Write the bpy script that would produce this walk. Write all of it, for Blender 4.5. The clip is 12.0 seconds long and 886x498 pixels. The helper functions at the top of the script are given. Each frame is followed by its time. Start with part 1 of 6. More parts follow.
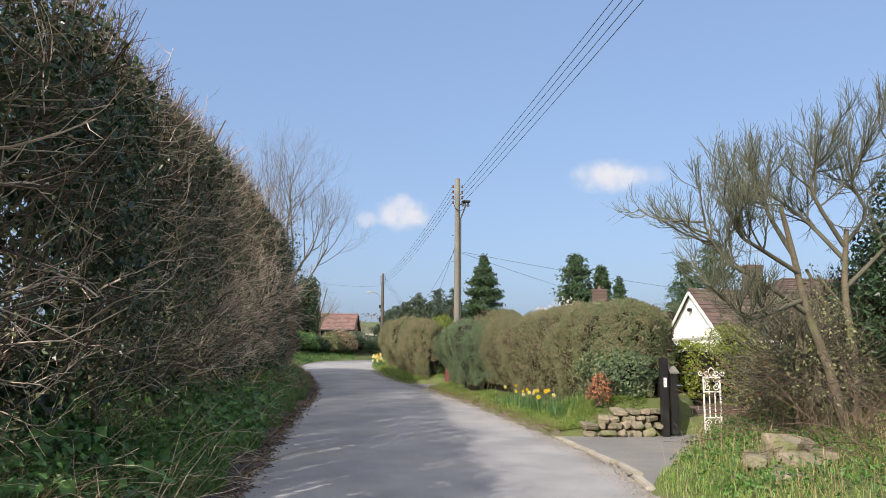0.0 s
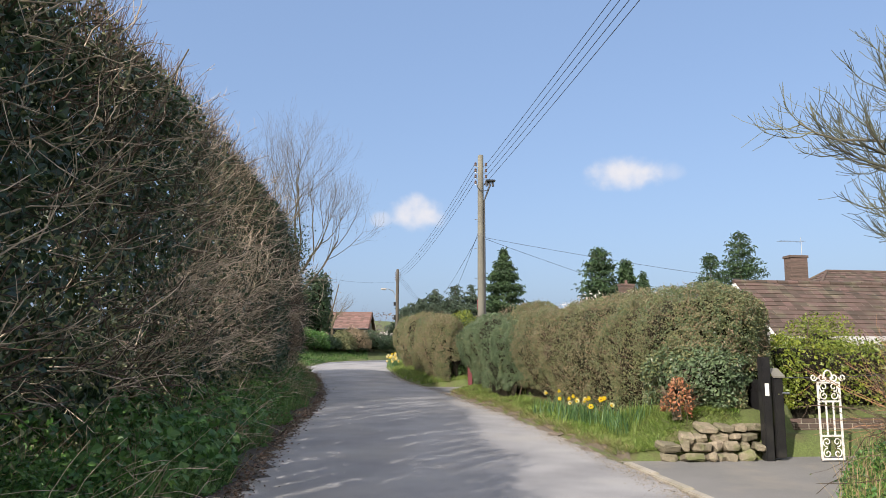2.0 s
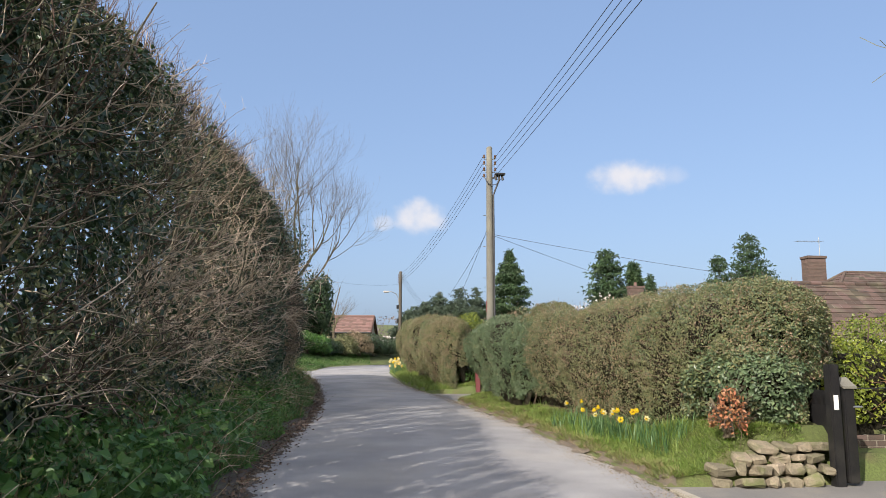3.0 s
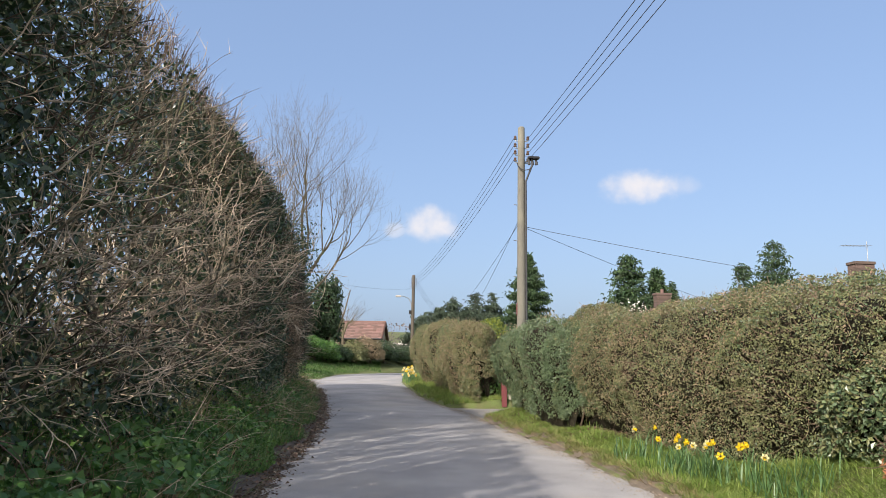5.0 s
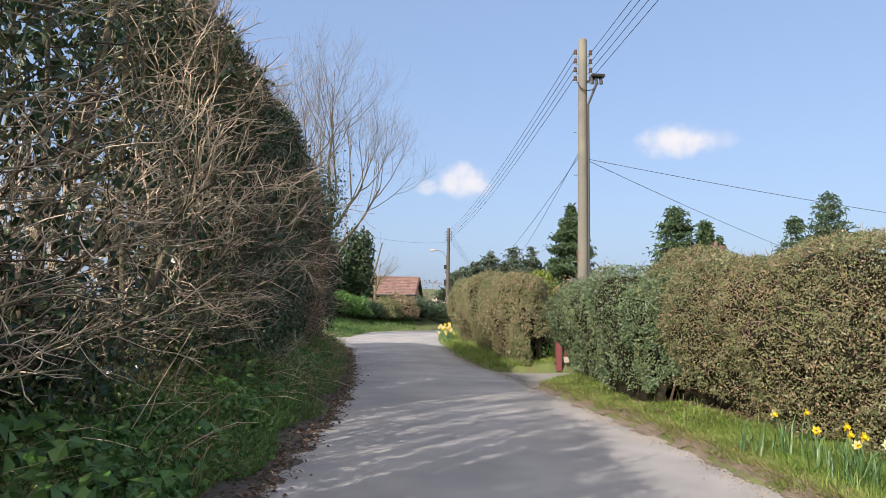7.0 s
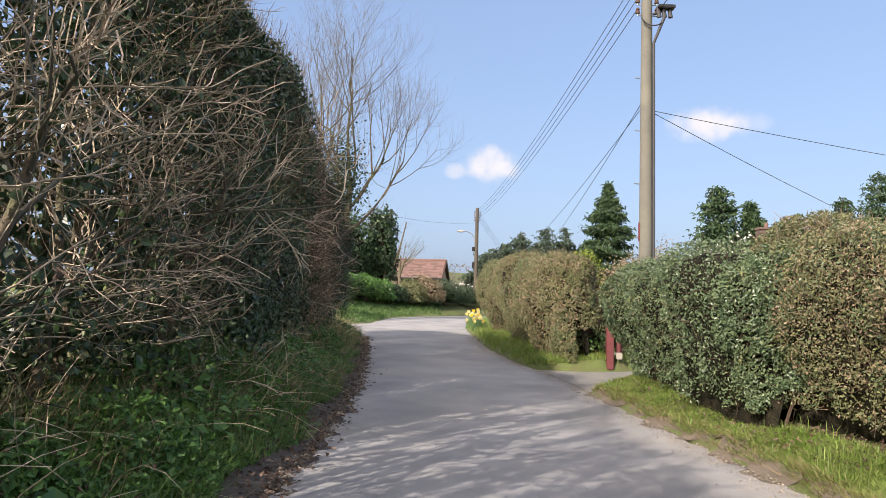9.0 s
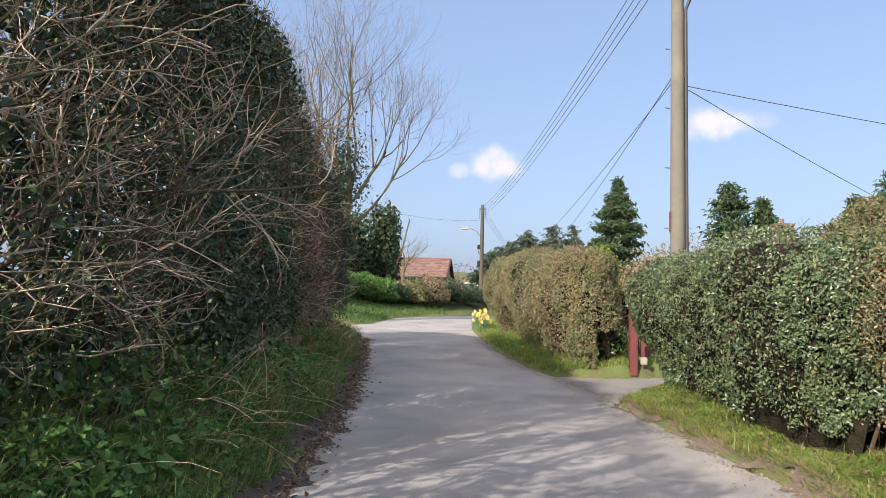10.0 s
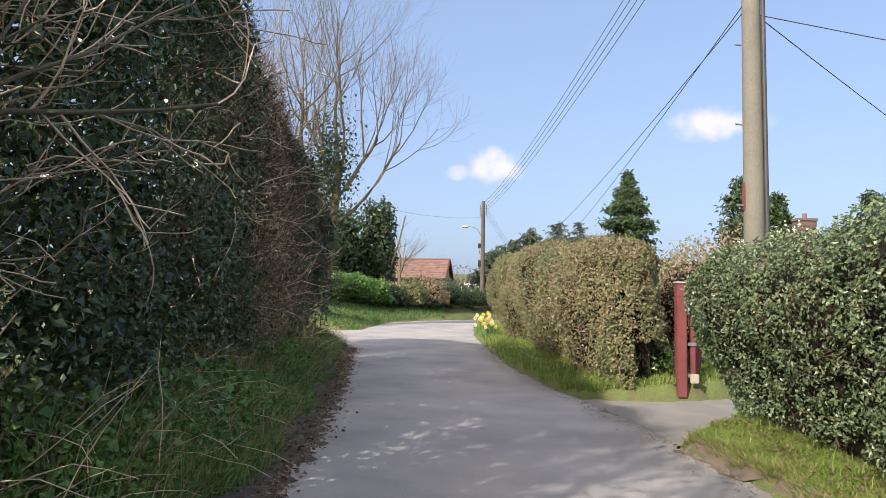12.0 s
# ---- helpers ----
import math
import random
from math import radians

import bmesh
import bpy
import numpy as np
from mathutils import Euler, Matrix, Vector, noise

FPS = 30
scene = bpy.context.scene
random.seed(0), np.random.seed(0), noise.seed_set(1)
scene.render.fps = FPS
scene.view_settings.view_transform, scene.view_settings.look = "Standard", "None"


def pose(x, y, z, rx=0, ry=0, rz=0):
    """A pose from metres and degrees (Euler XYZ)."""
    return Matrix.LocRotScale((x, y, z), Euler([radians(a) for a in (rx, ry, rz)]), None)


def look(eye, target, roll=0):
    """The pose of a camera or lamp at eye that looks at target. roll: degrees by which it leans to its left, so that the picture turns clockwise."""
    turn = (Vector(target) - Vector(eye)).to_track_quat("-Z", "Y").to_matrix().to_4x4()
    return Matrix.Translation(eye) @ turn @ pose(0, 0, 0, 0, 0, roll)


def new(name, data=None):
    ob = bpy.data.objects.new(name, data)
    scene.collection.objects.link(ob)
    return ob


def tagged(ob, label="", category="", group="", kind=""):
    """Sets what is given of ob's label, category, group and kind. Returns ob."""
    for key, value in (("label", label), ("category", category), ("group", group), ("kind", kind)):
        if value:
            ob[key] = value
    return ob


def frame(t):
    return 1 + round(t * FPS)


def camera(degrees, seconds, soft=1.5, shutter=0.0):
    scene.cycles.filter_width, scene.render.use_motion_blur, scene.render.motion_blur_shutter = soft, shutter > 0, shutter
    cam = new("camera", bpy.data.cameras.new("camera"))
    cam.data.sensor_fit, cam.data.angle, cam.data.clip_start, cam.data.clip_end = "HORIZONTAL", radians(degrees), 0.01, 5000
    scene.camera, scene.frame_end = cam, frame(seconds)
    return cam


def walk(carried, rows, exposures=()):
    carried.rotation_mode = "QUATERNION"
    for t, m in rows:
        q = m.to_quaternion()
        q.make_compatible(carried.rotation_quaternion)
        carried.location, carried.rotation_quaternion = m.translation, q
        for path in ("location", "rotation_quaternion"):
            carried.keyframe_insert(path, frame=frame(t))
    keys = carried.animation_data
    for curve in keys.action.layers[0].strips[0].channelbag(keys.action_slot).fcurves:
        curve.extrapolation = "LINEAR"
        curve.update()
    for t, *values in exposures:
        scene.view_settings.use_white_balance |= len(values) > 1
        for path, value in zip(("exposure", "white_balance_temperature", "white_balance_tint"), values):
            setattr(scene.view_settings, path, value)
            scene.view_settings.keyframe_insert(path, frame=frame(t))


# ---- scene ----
cam = camera(61.7, 12.0, soft=0.8)
METRES, EYE, TILT, LEAN, TURN = 17.0, 1.5, 0.0, 0.0, -8.3
ROWS = [
    (0.0, 0.0, 0.0, 0.0, -0.08, 8.4, -0.53),
    (0.5, -0.0012, 0.0442, 0.0001, 0.41, 8.27, -0.49),
    (1.0, -0.0047, 0.0886, 0.0005, 0.8, 8.28, -0.41),
    (1.5, -0.0071, 0.132, 0.0012, 1.04, 8.32, -0.33),
    (2.0, -0.0127, 0.1747, 0.0014, 1.1, 8.33, -0.26),
    (2.5, -0.0161, 0.2173, 0.0025, 1.21, 8.42, -0.21),
    (3.0, -0.0207, 0.2585, 0.0037, 1.31, 8.62, -0.24),
    (5.0, -0.044, 0.4173, 0.007, 2.05, 9.2, -0.98),
    (5.5, -0.05, 0.4588, 0.0069, 2.6, 8.48, -0.96),
    (6.0, -0.0574, 0.5002, 0.0074, 3.27, 7.48, -0.95),
    (6.5, -0.0611, 0.5421, 0.008, 3.99, 6.58, -0.98),
    (7.0, -0.0665, 0.5851, 0.0091, 4.58, 5.86, -1.09),
    (7.5, -0.0696, 0.626, 0.0103, 5.19, 5.4, -1.34),
    (9.5, -0.0871, 0.7895, 0.0151, 6.91, 4.48, -1.53),
    (10.0, -0.0929, 0.8296, 0.0152, 7.0, 4.51, -1.46),
    (10.5, -0.0957, 0.8707, 0.016, 6.98, 4.55, -1.39),
    (11.0, -0.1006, 0.9119, 0.0161, 6.93, 4.6, -1.38),
    (11.5, -0.1048, 0.9531, 0.0172, 6.93, 4.66, -1.27),
    (12.0, -0.111, 0.9928, 0.0176, 6.96, 4.67, -1.14),
]
walk(cam, [(t, pose(0, 0, EYE, TILT, LEAN, TURN) @ pose(METRES * x, METRES * y, METRES * z, 90 + pitch, roll, yaw)) for t, x, y, z, yaw, pitch, roll in ROWS],
     exposures=[(0.0, 0.46, 6550, 11), (6.0, 0.56, 6700, 12), (9.5, 0.70, 6850, 14), (12.0, 0.74, 6850, 14)])

# ---- sky and sun ----
SUN_AZ = math.atan2(-0.66, -0.75)      # compass of the sun, from +y towards +x
SUN_EL = radians(33)
world = bpy.data.worlds.new("world")
scene.world = world
world.use_nodes = True
wt = world.node_tree
wt.nodes.clear()


def wnode(kind, **kw):
    n = wt.nodes.new(kind)
    for k, v in kw.items():
        n.inputs[int(k[1:])].default_value = v
    return n


sky = wt.nodes.new("ShaderNodeTexSky")
sky.sky_type, sky.sun_disc = "NISHITA", False
sky.sun_elevation, sky.sun_rotation = SUN_EL, SUN_AZ
sky.air_density, sky.dust_density, sky.ozone_density = 1.0, 3.5, 1.5
tex = wt.nodes.new("ShaderNodeTexCoord")
cloud_total = None
wobble = wt.nodes.new("ShaderNodeTexNoise")
wobble.inputs["Scale"].default_value, wobble.inputs["Detail"].default_value = 42.0, 6.0
wt.links.new(tex.outputs["Generated"], wobble.inputs["Vector"])
# small fair-weather clouds: azimuth, elevation, half width and half height in degrees, strength
CLOUDS = [(5.2, 11.1, 2.1, 1.35, 1.0), (2.3, 10.6, 0.9, 0.6, 0.5), (21.4, 13.8, 2.8, 1.25, 1.0), (24.4, 13.7, 1.3, 0.7, 0.3)]
for az, el, ha, he, power in CLOUDS:
    a, e = radians(az), radians(el)
    fwd = Vector((math.sin(a) * math.cos(e), math.cos(a) * math.cos(e), math.sin(e)))
    right = Vector((math.cos(a), -math.sin(a), 0))
    up = right.cross(fwd)
    terms = []
    for axis, half in ((right, ha), (up, he)):
        dot = wt.nodes.new("ShaderNodeVectorMath")
        dot.operation = "DOT_PRODUCT"
        dot.inputs[1].default_value = axis / math.sin(radians(half))
        wt.links.new(tex.outputs["Generated"], dot.inputs[0])
        sq = wt.nodes.new("ShaderNodeMath")
        sq.operation, sq.inputs[1].default_value = "POWER", 2.0
        ab = wt.nodes.new("ShaderNodeMath")
        ab.operation = "ABSOLUTE"
        wt.links.new(dot.outputs["Value"], ab.inputs[0])
        wt.links.new(ab.outputs[0], sq.inputs[0])
        terms.append(sq)
    front = wt.nodes.new("ShaderNodeVectorMath")
    front.operation = "DOT_PRODUCT"
    front.inputs[1].default_value = fwd
    wt.links.new(tex.outputs["Generated"], front.inputs[0])
    facing = wt.nodes.new("ShaderNodeMath")
    facing.operation, facing.inputs[1].default_value = "GREATER_THAN", 0.5
    wt.links.new(front.outputs["Value"], facing.inputs[0])
    add = wt.nodes.new("ShaderNodeMath")
    add.operation = "ADD"
    wt.links.new(terms[0].outputs[0], add.inputs[0])
    wt.links.new(terms[1].outputs[0], add.inputs[1])
    mad = wt.nodes.new("ShaderNodeMath")            # wobble the rim
    mad.operation, mad.inputs[1].default_value = "MULTIPLY_ADD", 2.2
    wt.links.new(wobble.outputs["Fac"], mad.inputs[0])
    wt.links.new(add.outputs[0], mad.inputs[2])
    ramp = wt.nodes.new("ShaderNodeMapRange")
    ramp.interpolation_type = "SMOOTHERSTEP"
    for k, v in (("From Min", 0.55), ("From Max", 2.75), ("To Min", power), ("To Max", 0.0)):
        ramp.inputs[k].default_value = v
    wt.links.new(mad.outputs[0], ramp.inputs["Value"])
    gate = wt.nodes.new("ShaderNodeMath")
    gate.operation = "MULTIPLY"
    wt.links.new(ramp.outputs[0], gate.inputs[0])
    wt.links.new(facing.outputs[0], gate.inputs[1])
    if cloud_total is None:
        cloud_total = gate
    else:
        mx = wt.nodes.new("ShaderNodeMath")
        mx.operation = "MAXIMUM"
        wt.links.new(cloud_total.outputs[0], mx.inputs[0])
        wt.links.new(gate.outputs[0], mx.inputs[1])
        cloud_total = mx
mix = wt.nodes.new("ShaderNodeMix")
mix.data_type = "RGBA"
mix.inputs["B"].default_value = (5.2, 5.2, 5.5, 1)
# thin high haze over the whole sky
veil = wt.nodes.new("ShaderNodeMix")
veil.data_type = "RGBA"
veil.inputs["Factor"].default_value = 0.40
veil.inputs["B"].default_value = (2.5, 3.85, 6.6, 1)
wt.links.new(sky.outputs[0], veil.inputs["A"])
# unseen bright aureole round the sun, added as fill light for the shade
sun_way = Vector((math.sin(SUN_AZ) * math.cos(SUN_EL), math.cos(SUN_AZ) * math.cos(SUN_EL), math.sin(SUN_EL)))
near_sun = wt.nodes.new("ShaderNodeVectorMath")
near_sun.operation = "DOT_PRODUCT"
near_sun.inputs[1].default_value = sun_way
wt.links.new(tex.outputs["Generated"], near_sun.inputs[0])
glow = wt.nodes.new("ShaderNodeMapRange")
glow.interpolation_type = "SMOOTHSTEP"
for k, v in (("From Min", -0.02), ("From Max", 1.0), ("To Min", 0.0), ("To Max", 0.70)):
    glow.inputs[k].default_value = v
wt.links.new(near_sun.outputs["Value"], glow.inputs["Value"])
sun_fill = wt.nodes.new("ShaderNodeMix")
sun_fill.data_type = "RGBA"
sun_fill.inputs["B"].default_value = (13.0, 12.4, 11.6, 1)
wt.links.new(glow.outputs[0], sun_fill.inputs["Factor"])
wt.links.new(veil.outputs["Result"], sun_fill.inputs["A"])
wt.links.new(sun_fill.outputs["Result"], mix.inputs["A"])
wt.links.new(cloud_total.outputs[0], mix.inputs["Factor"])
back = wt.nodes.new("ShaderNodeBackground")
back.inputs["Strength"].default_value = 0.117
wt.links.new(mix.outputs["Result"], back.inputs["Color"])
outw = wt.nodes.new("ShaderNodeOutputWorld")
wt.links.new(back.outputs[0], outw.inputs["Surface"])

sun = new("sun", bpy.data.lights.new("sun", "SUN"))
sun.data.energy, sun.data.angle, sun.data.color = 4.7, radians(0.53), (1.0, 0.93, 0.83)
sun_from = Vector((math.sin(SUN_AZ) * math.cos(SUN_EL), math.cos(SUN_AZ) * math.cos(SUN_EL), math.sin(SUN_EL)))
sun.matrix_world = look(sun_from * 60, (0, 0, 0))

# ---- materials ----


def material(name, base, other=None, rough=0.8, scale=6.0, fine=60.0, bump=0.3, metal=0.0, spread=0.0, spec=0.4,
             stains=None, stain_scale=1.2, stain_amount=0.5, through_light=0.0, by="island", bump_dist=0.01):
    """A procedural surface: two colours mixed by noise at two scales, stains, fine relief, and a random tone for each piece."""
    m = bpy.data.materials.new(name)
    m.use_nodes = True
    nt = m.node_tree
    b = nt.nodes["Principled BSDF"]
    b.inputs["Roughness"].default_value, b.inputs["Metallic"].default_value = rough, metal
    b.inputs["Specular IOR Level"].default_value = spec
    geo = nt.nodes.new("ShaderNodeNewGeometry")
    pos = geo.outputs["Position"]

    def noise_at(s, detail=5.0):
        n = nt.nodes.new("ShaderNodeTexNoise")
        n.inputs["Scale"].default_value, n.inputs["Detail"].default_value = s, detail
        nt.links.new(pos, n.inputs["Vector"])
        return n

    def ramp(sock, lo, hi, a=0.0, z=1.0):
        r = nt.nodes.new("ShaderNodeMapRange")
        for k, v in (("From Min", lo), ("From Max", hi), ("To Min", a), ("To Max", z)):
            r.inputs[k].default_value = v
        nt.links.new(sock, r.inputs["Value"])
        return r.outputs[0]

    def blend(fac, a, z):
        x = nt.nodes.new("ShaderNodeMix")
        x.data_type = "RGBA"
        nt.links.new(fac, x.inputs["Factor"])
        for sock, v in ((x.inputs["A"], a), (x.inputs["B"], z)):
            if isinstance(v, tuple):
                sock.default_value = (*v, 1)
            else:
                nt.links.new(v, sock)
        return x.outputs["Result"]

    other = other or tuple(c * 0.7 for c in base)
    broad, grain = noise_at(scale), noise_at(fine, 3.0)
    avg = nt.nodes.new("ShaderNodeMath")
    avg.operation = "MULTIPLY_ADD"
    avg.inputs[1].default_value = 0.5
    nt.links.new(grain.outputs["Fac"], avg.inputs[0])
    half = nt.nodes.new("ShaderNodeMath")
    half.operation, half.inputs[1].default_value = "MULTIPLY", 0.5
    nt.links.new(broad.outputs["Fac"], half.inputs[0])
    nt.links.new(half.outputs[0], avg.inputs[2])
    colour = blend(ramp(avg.outputs[0], 0.38, 0.62), base, other)
    if stains:
        colour = blend(ramp(noise_at(stain_scale, 8.0).outputs["Fac"], 0.5, 0.66, 0.0, stain_amount), colour, stains)
    if spread:
        if by == "island":
            rnd = geo.outputs["Random Per Island"]
        else:
            rnd = nt.nodes.new("ShaderNodeObjectInfo").outputs["Random"]
        hsv = nt.nodes.new("ShaderNodeHueSaturation")
        nt.links.new(ramp(rnd, 0, 1, 1 - spread, 1 + spread), hsv.inputs["Value"])
        nt.links.new(ramp(rnd, 0, 1, 0.5 + 0.04 * spread, 0.5 - 0.05 * spread), hsv.inputs["Hue"])
        nt.links.new(colour, hsv.inputs["Color"])
        colour = hsv.outputs["Color"]
    nt.links.new(colour, b.inputs["Base Color"])
    if bump:
        bp = nt.nodes.new("ShaderNodeBump")
        bp.inputs["Strength"].default_value, bp.inputs["Distance"].default_value = bump, bump_dist
        nt.links.new(avg.outputs[0], bp.inputs["Height"])
        nt.links.new(bp.outputs["Normal"], b.inputs["Normal"])
    if through_light:
        tr = nt.nodes.new("ShaderNodeBsdfTranslucent")
        nt.links.new(colour, tr.inputs["Color"])
        ms = nt.nodes.new("ShaderNodeMixShader")
        ms.inputs[0].default_value = through_light
        nt.links.new(b.outputs[0], ms.inputs[1])
        nt.links.new(tr.outputs[0], ms.inputs[2])
        nt.links.new(ms.outputs[0], nt.nodes["Material Output"].inputs["Surface"])
    return m


def leafy(name, a, z, rough=0.45, spread=0.6, light=0.25, spec=0.5):
    return material(name, a, z, rough=rough, scale=1.3, fine=9, bump=0, spread=spread, through_light=light, spec=spec)


M_ASPHALT = material("asphalt", (0.335, 0.325, 0.325), (0.20, 0.195, 0.20), 0.85, 1.1, 120, 1.0, stains=(0.35, 0.32, 0.285), stain_scale=0.6, stain_amount=0.45)
M_DRIVE = material("driveway_tarmac", (0.21, 0.20, 0.19), (0.15, 0.145, 0.14), 0.85, 0.9, 150, 0.5, stains=(0.25, 0.225, 0.19), stain_scale=1.5, stain_amount=0.5)
M_GRIT = material("roadside_grit", (0.17, 0.138, 0.105), (0.10, 0.082, 0.065), 0.95, 5, 120, 0.9, spread=0.35, stains=(0.085, 0.075, 0.055), stain_scale=3)
M_SAND = material("road_sand", (0.34, 0.29, 0.23), (0.24, 0.205, 0.165), 0.95, 5, 120, 0.4, spread=0.3)
M_SOIL = material("bank_soil", (0.12, 0.155, 0.045), (0.075, 0.09, 0.03), 0.95, 2.5, 40, 0.8, stains=(0.11, 0.085, 0.05), stain_scale=3, bump_dist=0.04)
M_FIELD = material("field_grass", (0.09, 0.14, 0.03), (0.06, 0.10, 0.025), 0.9, 0.4, 14, 0.5)
M_GRASS = leafy("grass_blade", (0.20, 0.325, 0.065), (0.29, 0.345, 0.11), 0.5, 0.35, 0.45)
M_GRASS_DARK = leafy("bank_grass_blade", (0.075, 0.165, 0.042), (0.12, 0.21, 0.06), 0.5, 0.45, 0.4)
M_STRAW = leafy("dead_grass", (0.36, 0.28, 0.15), (0.25, 0.18, 0.10), 0.7, 0.35, 0.2)
M_WEED = leafy("weed_leaf", (0.055, 0.148, 0.036), (0.095, 0.205, 0.042), 0.5, 0.4, 0.3)
M_DEAD = leafy("fallen_leaf", (0.17, 0.115, 0.075), (0.085, 0.06, 0.042), 0.7, 0.5, 0.1)
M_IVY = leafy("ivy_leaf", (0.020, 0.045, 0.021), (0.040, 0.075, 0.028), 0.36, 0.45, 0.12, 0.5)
M_OLIVE = leafy("hedge_leaf", (0.145, 0.17, 0.07), (0.195, 0.195, 0.095), 0.45, 0.4, 0.2)
M_BROWN = leafy("winter_hedge_leaf", (0.32, 0.235, 0.155), (0.225, 0.19, 0.11), 0.5, 0.4, 0.2)
M_HOLLY = leafy("glossy_hedge_leaf", (0.082, 0.13, 0.063), (0.125, 0.175, 0.085), 0.40, 0.4, 0.14, 0.65)
M_RED = leafy("copper_leaf", (0.44, 0.20, 0.09), (0.28, 0.13, 0.065), 0.5, 0.4, 0.25)
M_GOLD = leafy("golden_hedge_leaf", (0.20, 0.24, 0.025), (0.14, 0.19, 0.03), 0.45, 0.4, 0.25)
M_FIR = leafy("conifer_needle", (0.03, 0.068, 0.028), (0.05, 0.092, 0.032), 0.6, 0.45, 0.1)
M_FIRBLUE = leafy("grey_conifer_needle", (0.07, 0.10, 0.07), (0.045, 0.075, 0.04), 0.6, 0.45, 0.1)
M_LAUREL = leafy("laurel_leaf", (0.06, 0.15, 0.03), (0.09, 0.19, 0.04), 0.3, 0.4, 0.2, 0.6)
M_BLOSSOM = leafy("white_blossom", (0.80, 0.77, 0.72), (0.72, 0.66, 0.62), 0.6, 0.1, 0.3)
# winter-wood grey with the distance haze put into the colour
M_FARWOOD = material("far_hazy_bare_wood", (0.17, 0.15, 0.15), (0.12, 0.115, 0.12), 0.95, 0.05, 0.4, 0.0, spread=0.2)
M_TWIG = material("hedge_twig", (0.12, 0.083, 0.056), (0.055, 0.04, 0.028), 0.8, 3, 60, 0.3, spread=0.45)
# sunlight on hedge twigs is put into this pale colour; dead canes share it
M_PALE_LIT_TWIG = material("pale_sunlit_twig", (0.52, 0.43, 0.32), (0.35, 0.28, 0.20), 0.8, 3, 60, 0.3, spread=0.35)
M_ASHTWIG = material("ash_twig", (0.17, 0.15, 0.125), (0.12, 0.108, 0.09), 0.8, 3, 60, 0.2, spread=0.3)
M_LICHEN = material("lichen_twig", (0.13, 0.12, 0.085), (0.075, 0.07, 0.05), 0.85, 4, 60, 0.3, spread=0.35)
M_BARK = material("bark", (0.15, 0.12, 0.085), (0.09, 0.075, 0.05), 0.9, 5, 45, 0.9, stains=(0.13, 0.15, 0.06), stain_scale=3, bump_dist=0.03)
# near black: the shade inside hedges is put into this wood colour
M_CORE = material("hedge_shaded_core", (0.030, 0.026, 0.017), (0.014, 0.013, 0.009), 0.95, 6, 40, 1.0, bump_dist=0.05, spec=0.1)
M_POLE = material("weathered_pole_timber", (0.172, 0.163, 0.138), (0.125, 0.12, 0.102), 0.85, 2.0, 55, 0.6, stains=(0.21, 0.20, 0.155), stain_scale=1.4)
M_POLEDARK = material("tarred_pole_timber", (0.10, 0.085, 0.065), (0.07, 0.06, 0.05), 0.85, 2.0, 55, 0.5)
M_BLACK = material("black_paint", (0.014, 0.014, 0.016), (0.022, 0.021, 0.021), 0.38, 8, 60, 0.25, stains=(0.04, 0.038, 0.035), stain_scale=5)
M_CABLE = material("cable_sheath", (0.055, 0.055, 0.06), (0.04, 0.04, 0.044), 0.6, 5, 40, 0.0)
M_WHITEIRON = material("white_painted_iron", (0.80, 0.78, 0.75), (0.74, 0.71, 0.67), 0.45, 9, 90, 0.2, stains=(0.42, 0.24, 0.15), stain_scale=14, stain_amount=0.35)
M_REDPAINT = material("red_oxide_paint", (0.19, 0.05, 0.052), (0.14, 0.04, 0.042), 0.6, 5, 50, 0.3, stains=(0.10, 0.035, 0.03), stain_scale=6)
M_STONE = material("wall_stone", (0.26, 0.22, 0.155), (0.16, 0.14, 0.10), 0.9, 7, 50, 0.9, spread=0.3, by="object", stains=(0.11, 0.125, 0.05), stain_scale=4, stain_amount=0.9, bump_dist=0.02)
M_KERB = material("kerb_concrete", (0.40, 0.36, 0.30), (0.31, 0.28, 0.23), 0.9, 4, 70, 0.5, stains=(0.20, 0.19, 0.13), stain_scale=3)
M_RENDER = material("white_render", (0.80, 0.79, 0.76), (0.76, 0.75, 0.71), 0.85, 2, 60, 0.3, stains=(0.62, 0.60, 0.55), stain_scale=0.8, stain_amount=0.35)
M_TILE = material("brown_roof_tile", (0.10, 0.066, 0.053), (0.072, 0.052, 0.044), 0.85, 1.5, 30, 0.4, spread=0.35, stains=(0.13, 0.12, 0.075), stain_scale=1.5)
M_REDTILE = material("red_roof_tile", (0.18, 0.108, 0.09), (0.14, 0.088, 0.076), 0.85, 1.0, 20, 0.4, spread=0.3)
M_BRICK = material("red_brick", (0.135, 0.092, 0.075), (0.095, 0.07, 0.06), 0.9, 4, 50, 0.6, spread=0.2)
M_HOUSESTONE = material("house_stone", (0.38, 0.31, 0.22), (0.30, 0.25, 0.18), 0.9, 2.2, 30, 0.6)
M_FRAME = material("window_frame_paint", (0.78, 0.78, 0.76), (0.72, 0.72, 0.70), 0.4, 8, 60, 0.1)
M_WOODFRAME = material("brown_window_timber", (0.10, 0.05, 0.03), (0.07, 0.035, 0.025), 0.5, 8, 60, 0.1)
M_FASCIA = material("grey_fascia", (0.45, 0.43, 0.40), (0.36, 0.34, 0.32), 0.7, 5, 60, 0.2)
M_YELLOW = leafy("daffodil_yellow", (0.85, 0.66, 0.03), (0.85, 0.60, 0.02), 0.5, 0.12, 0.35)
M_CREAM = leafy("daffodil_cream", (0.85, 0.82, 0.50), (0.85, 0.75, 0.42), 0.5, 0.08, 0.35)
M_DAFFLEAF = leafy("daffodil_leaf", (0.075, 0.15, 0.06), (0.10, 0.19, 0.07), 0.45, 0.3, 0.2)
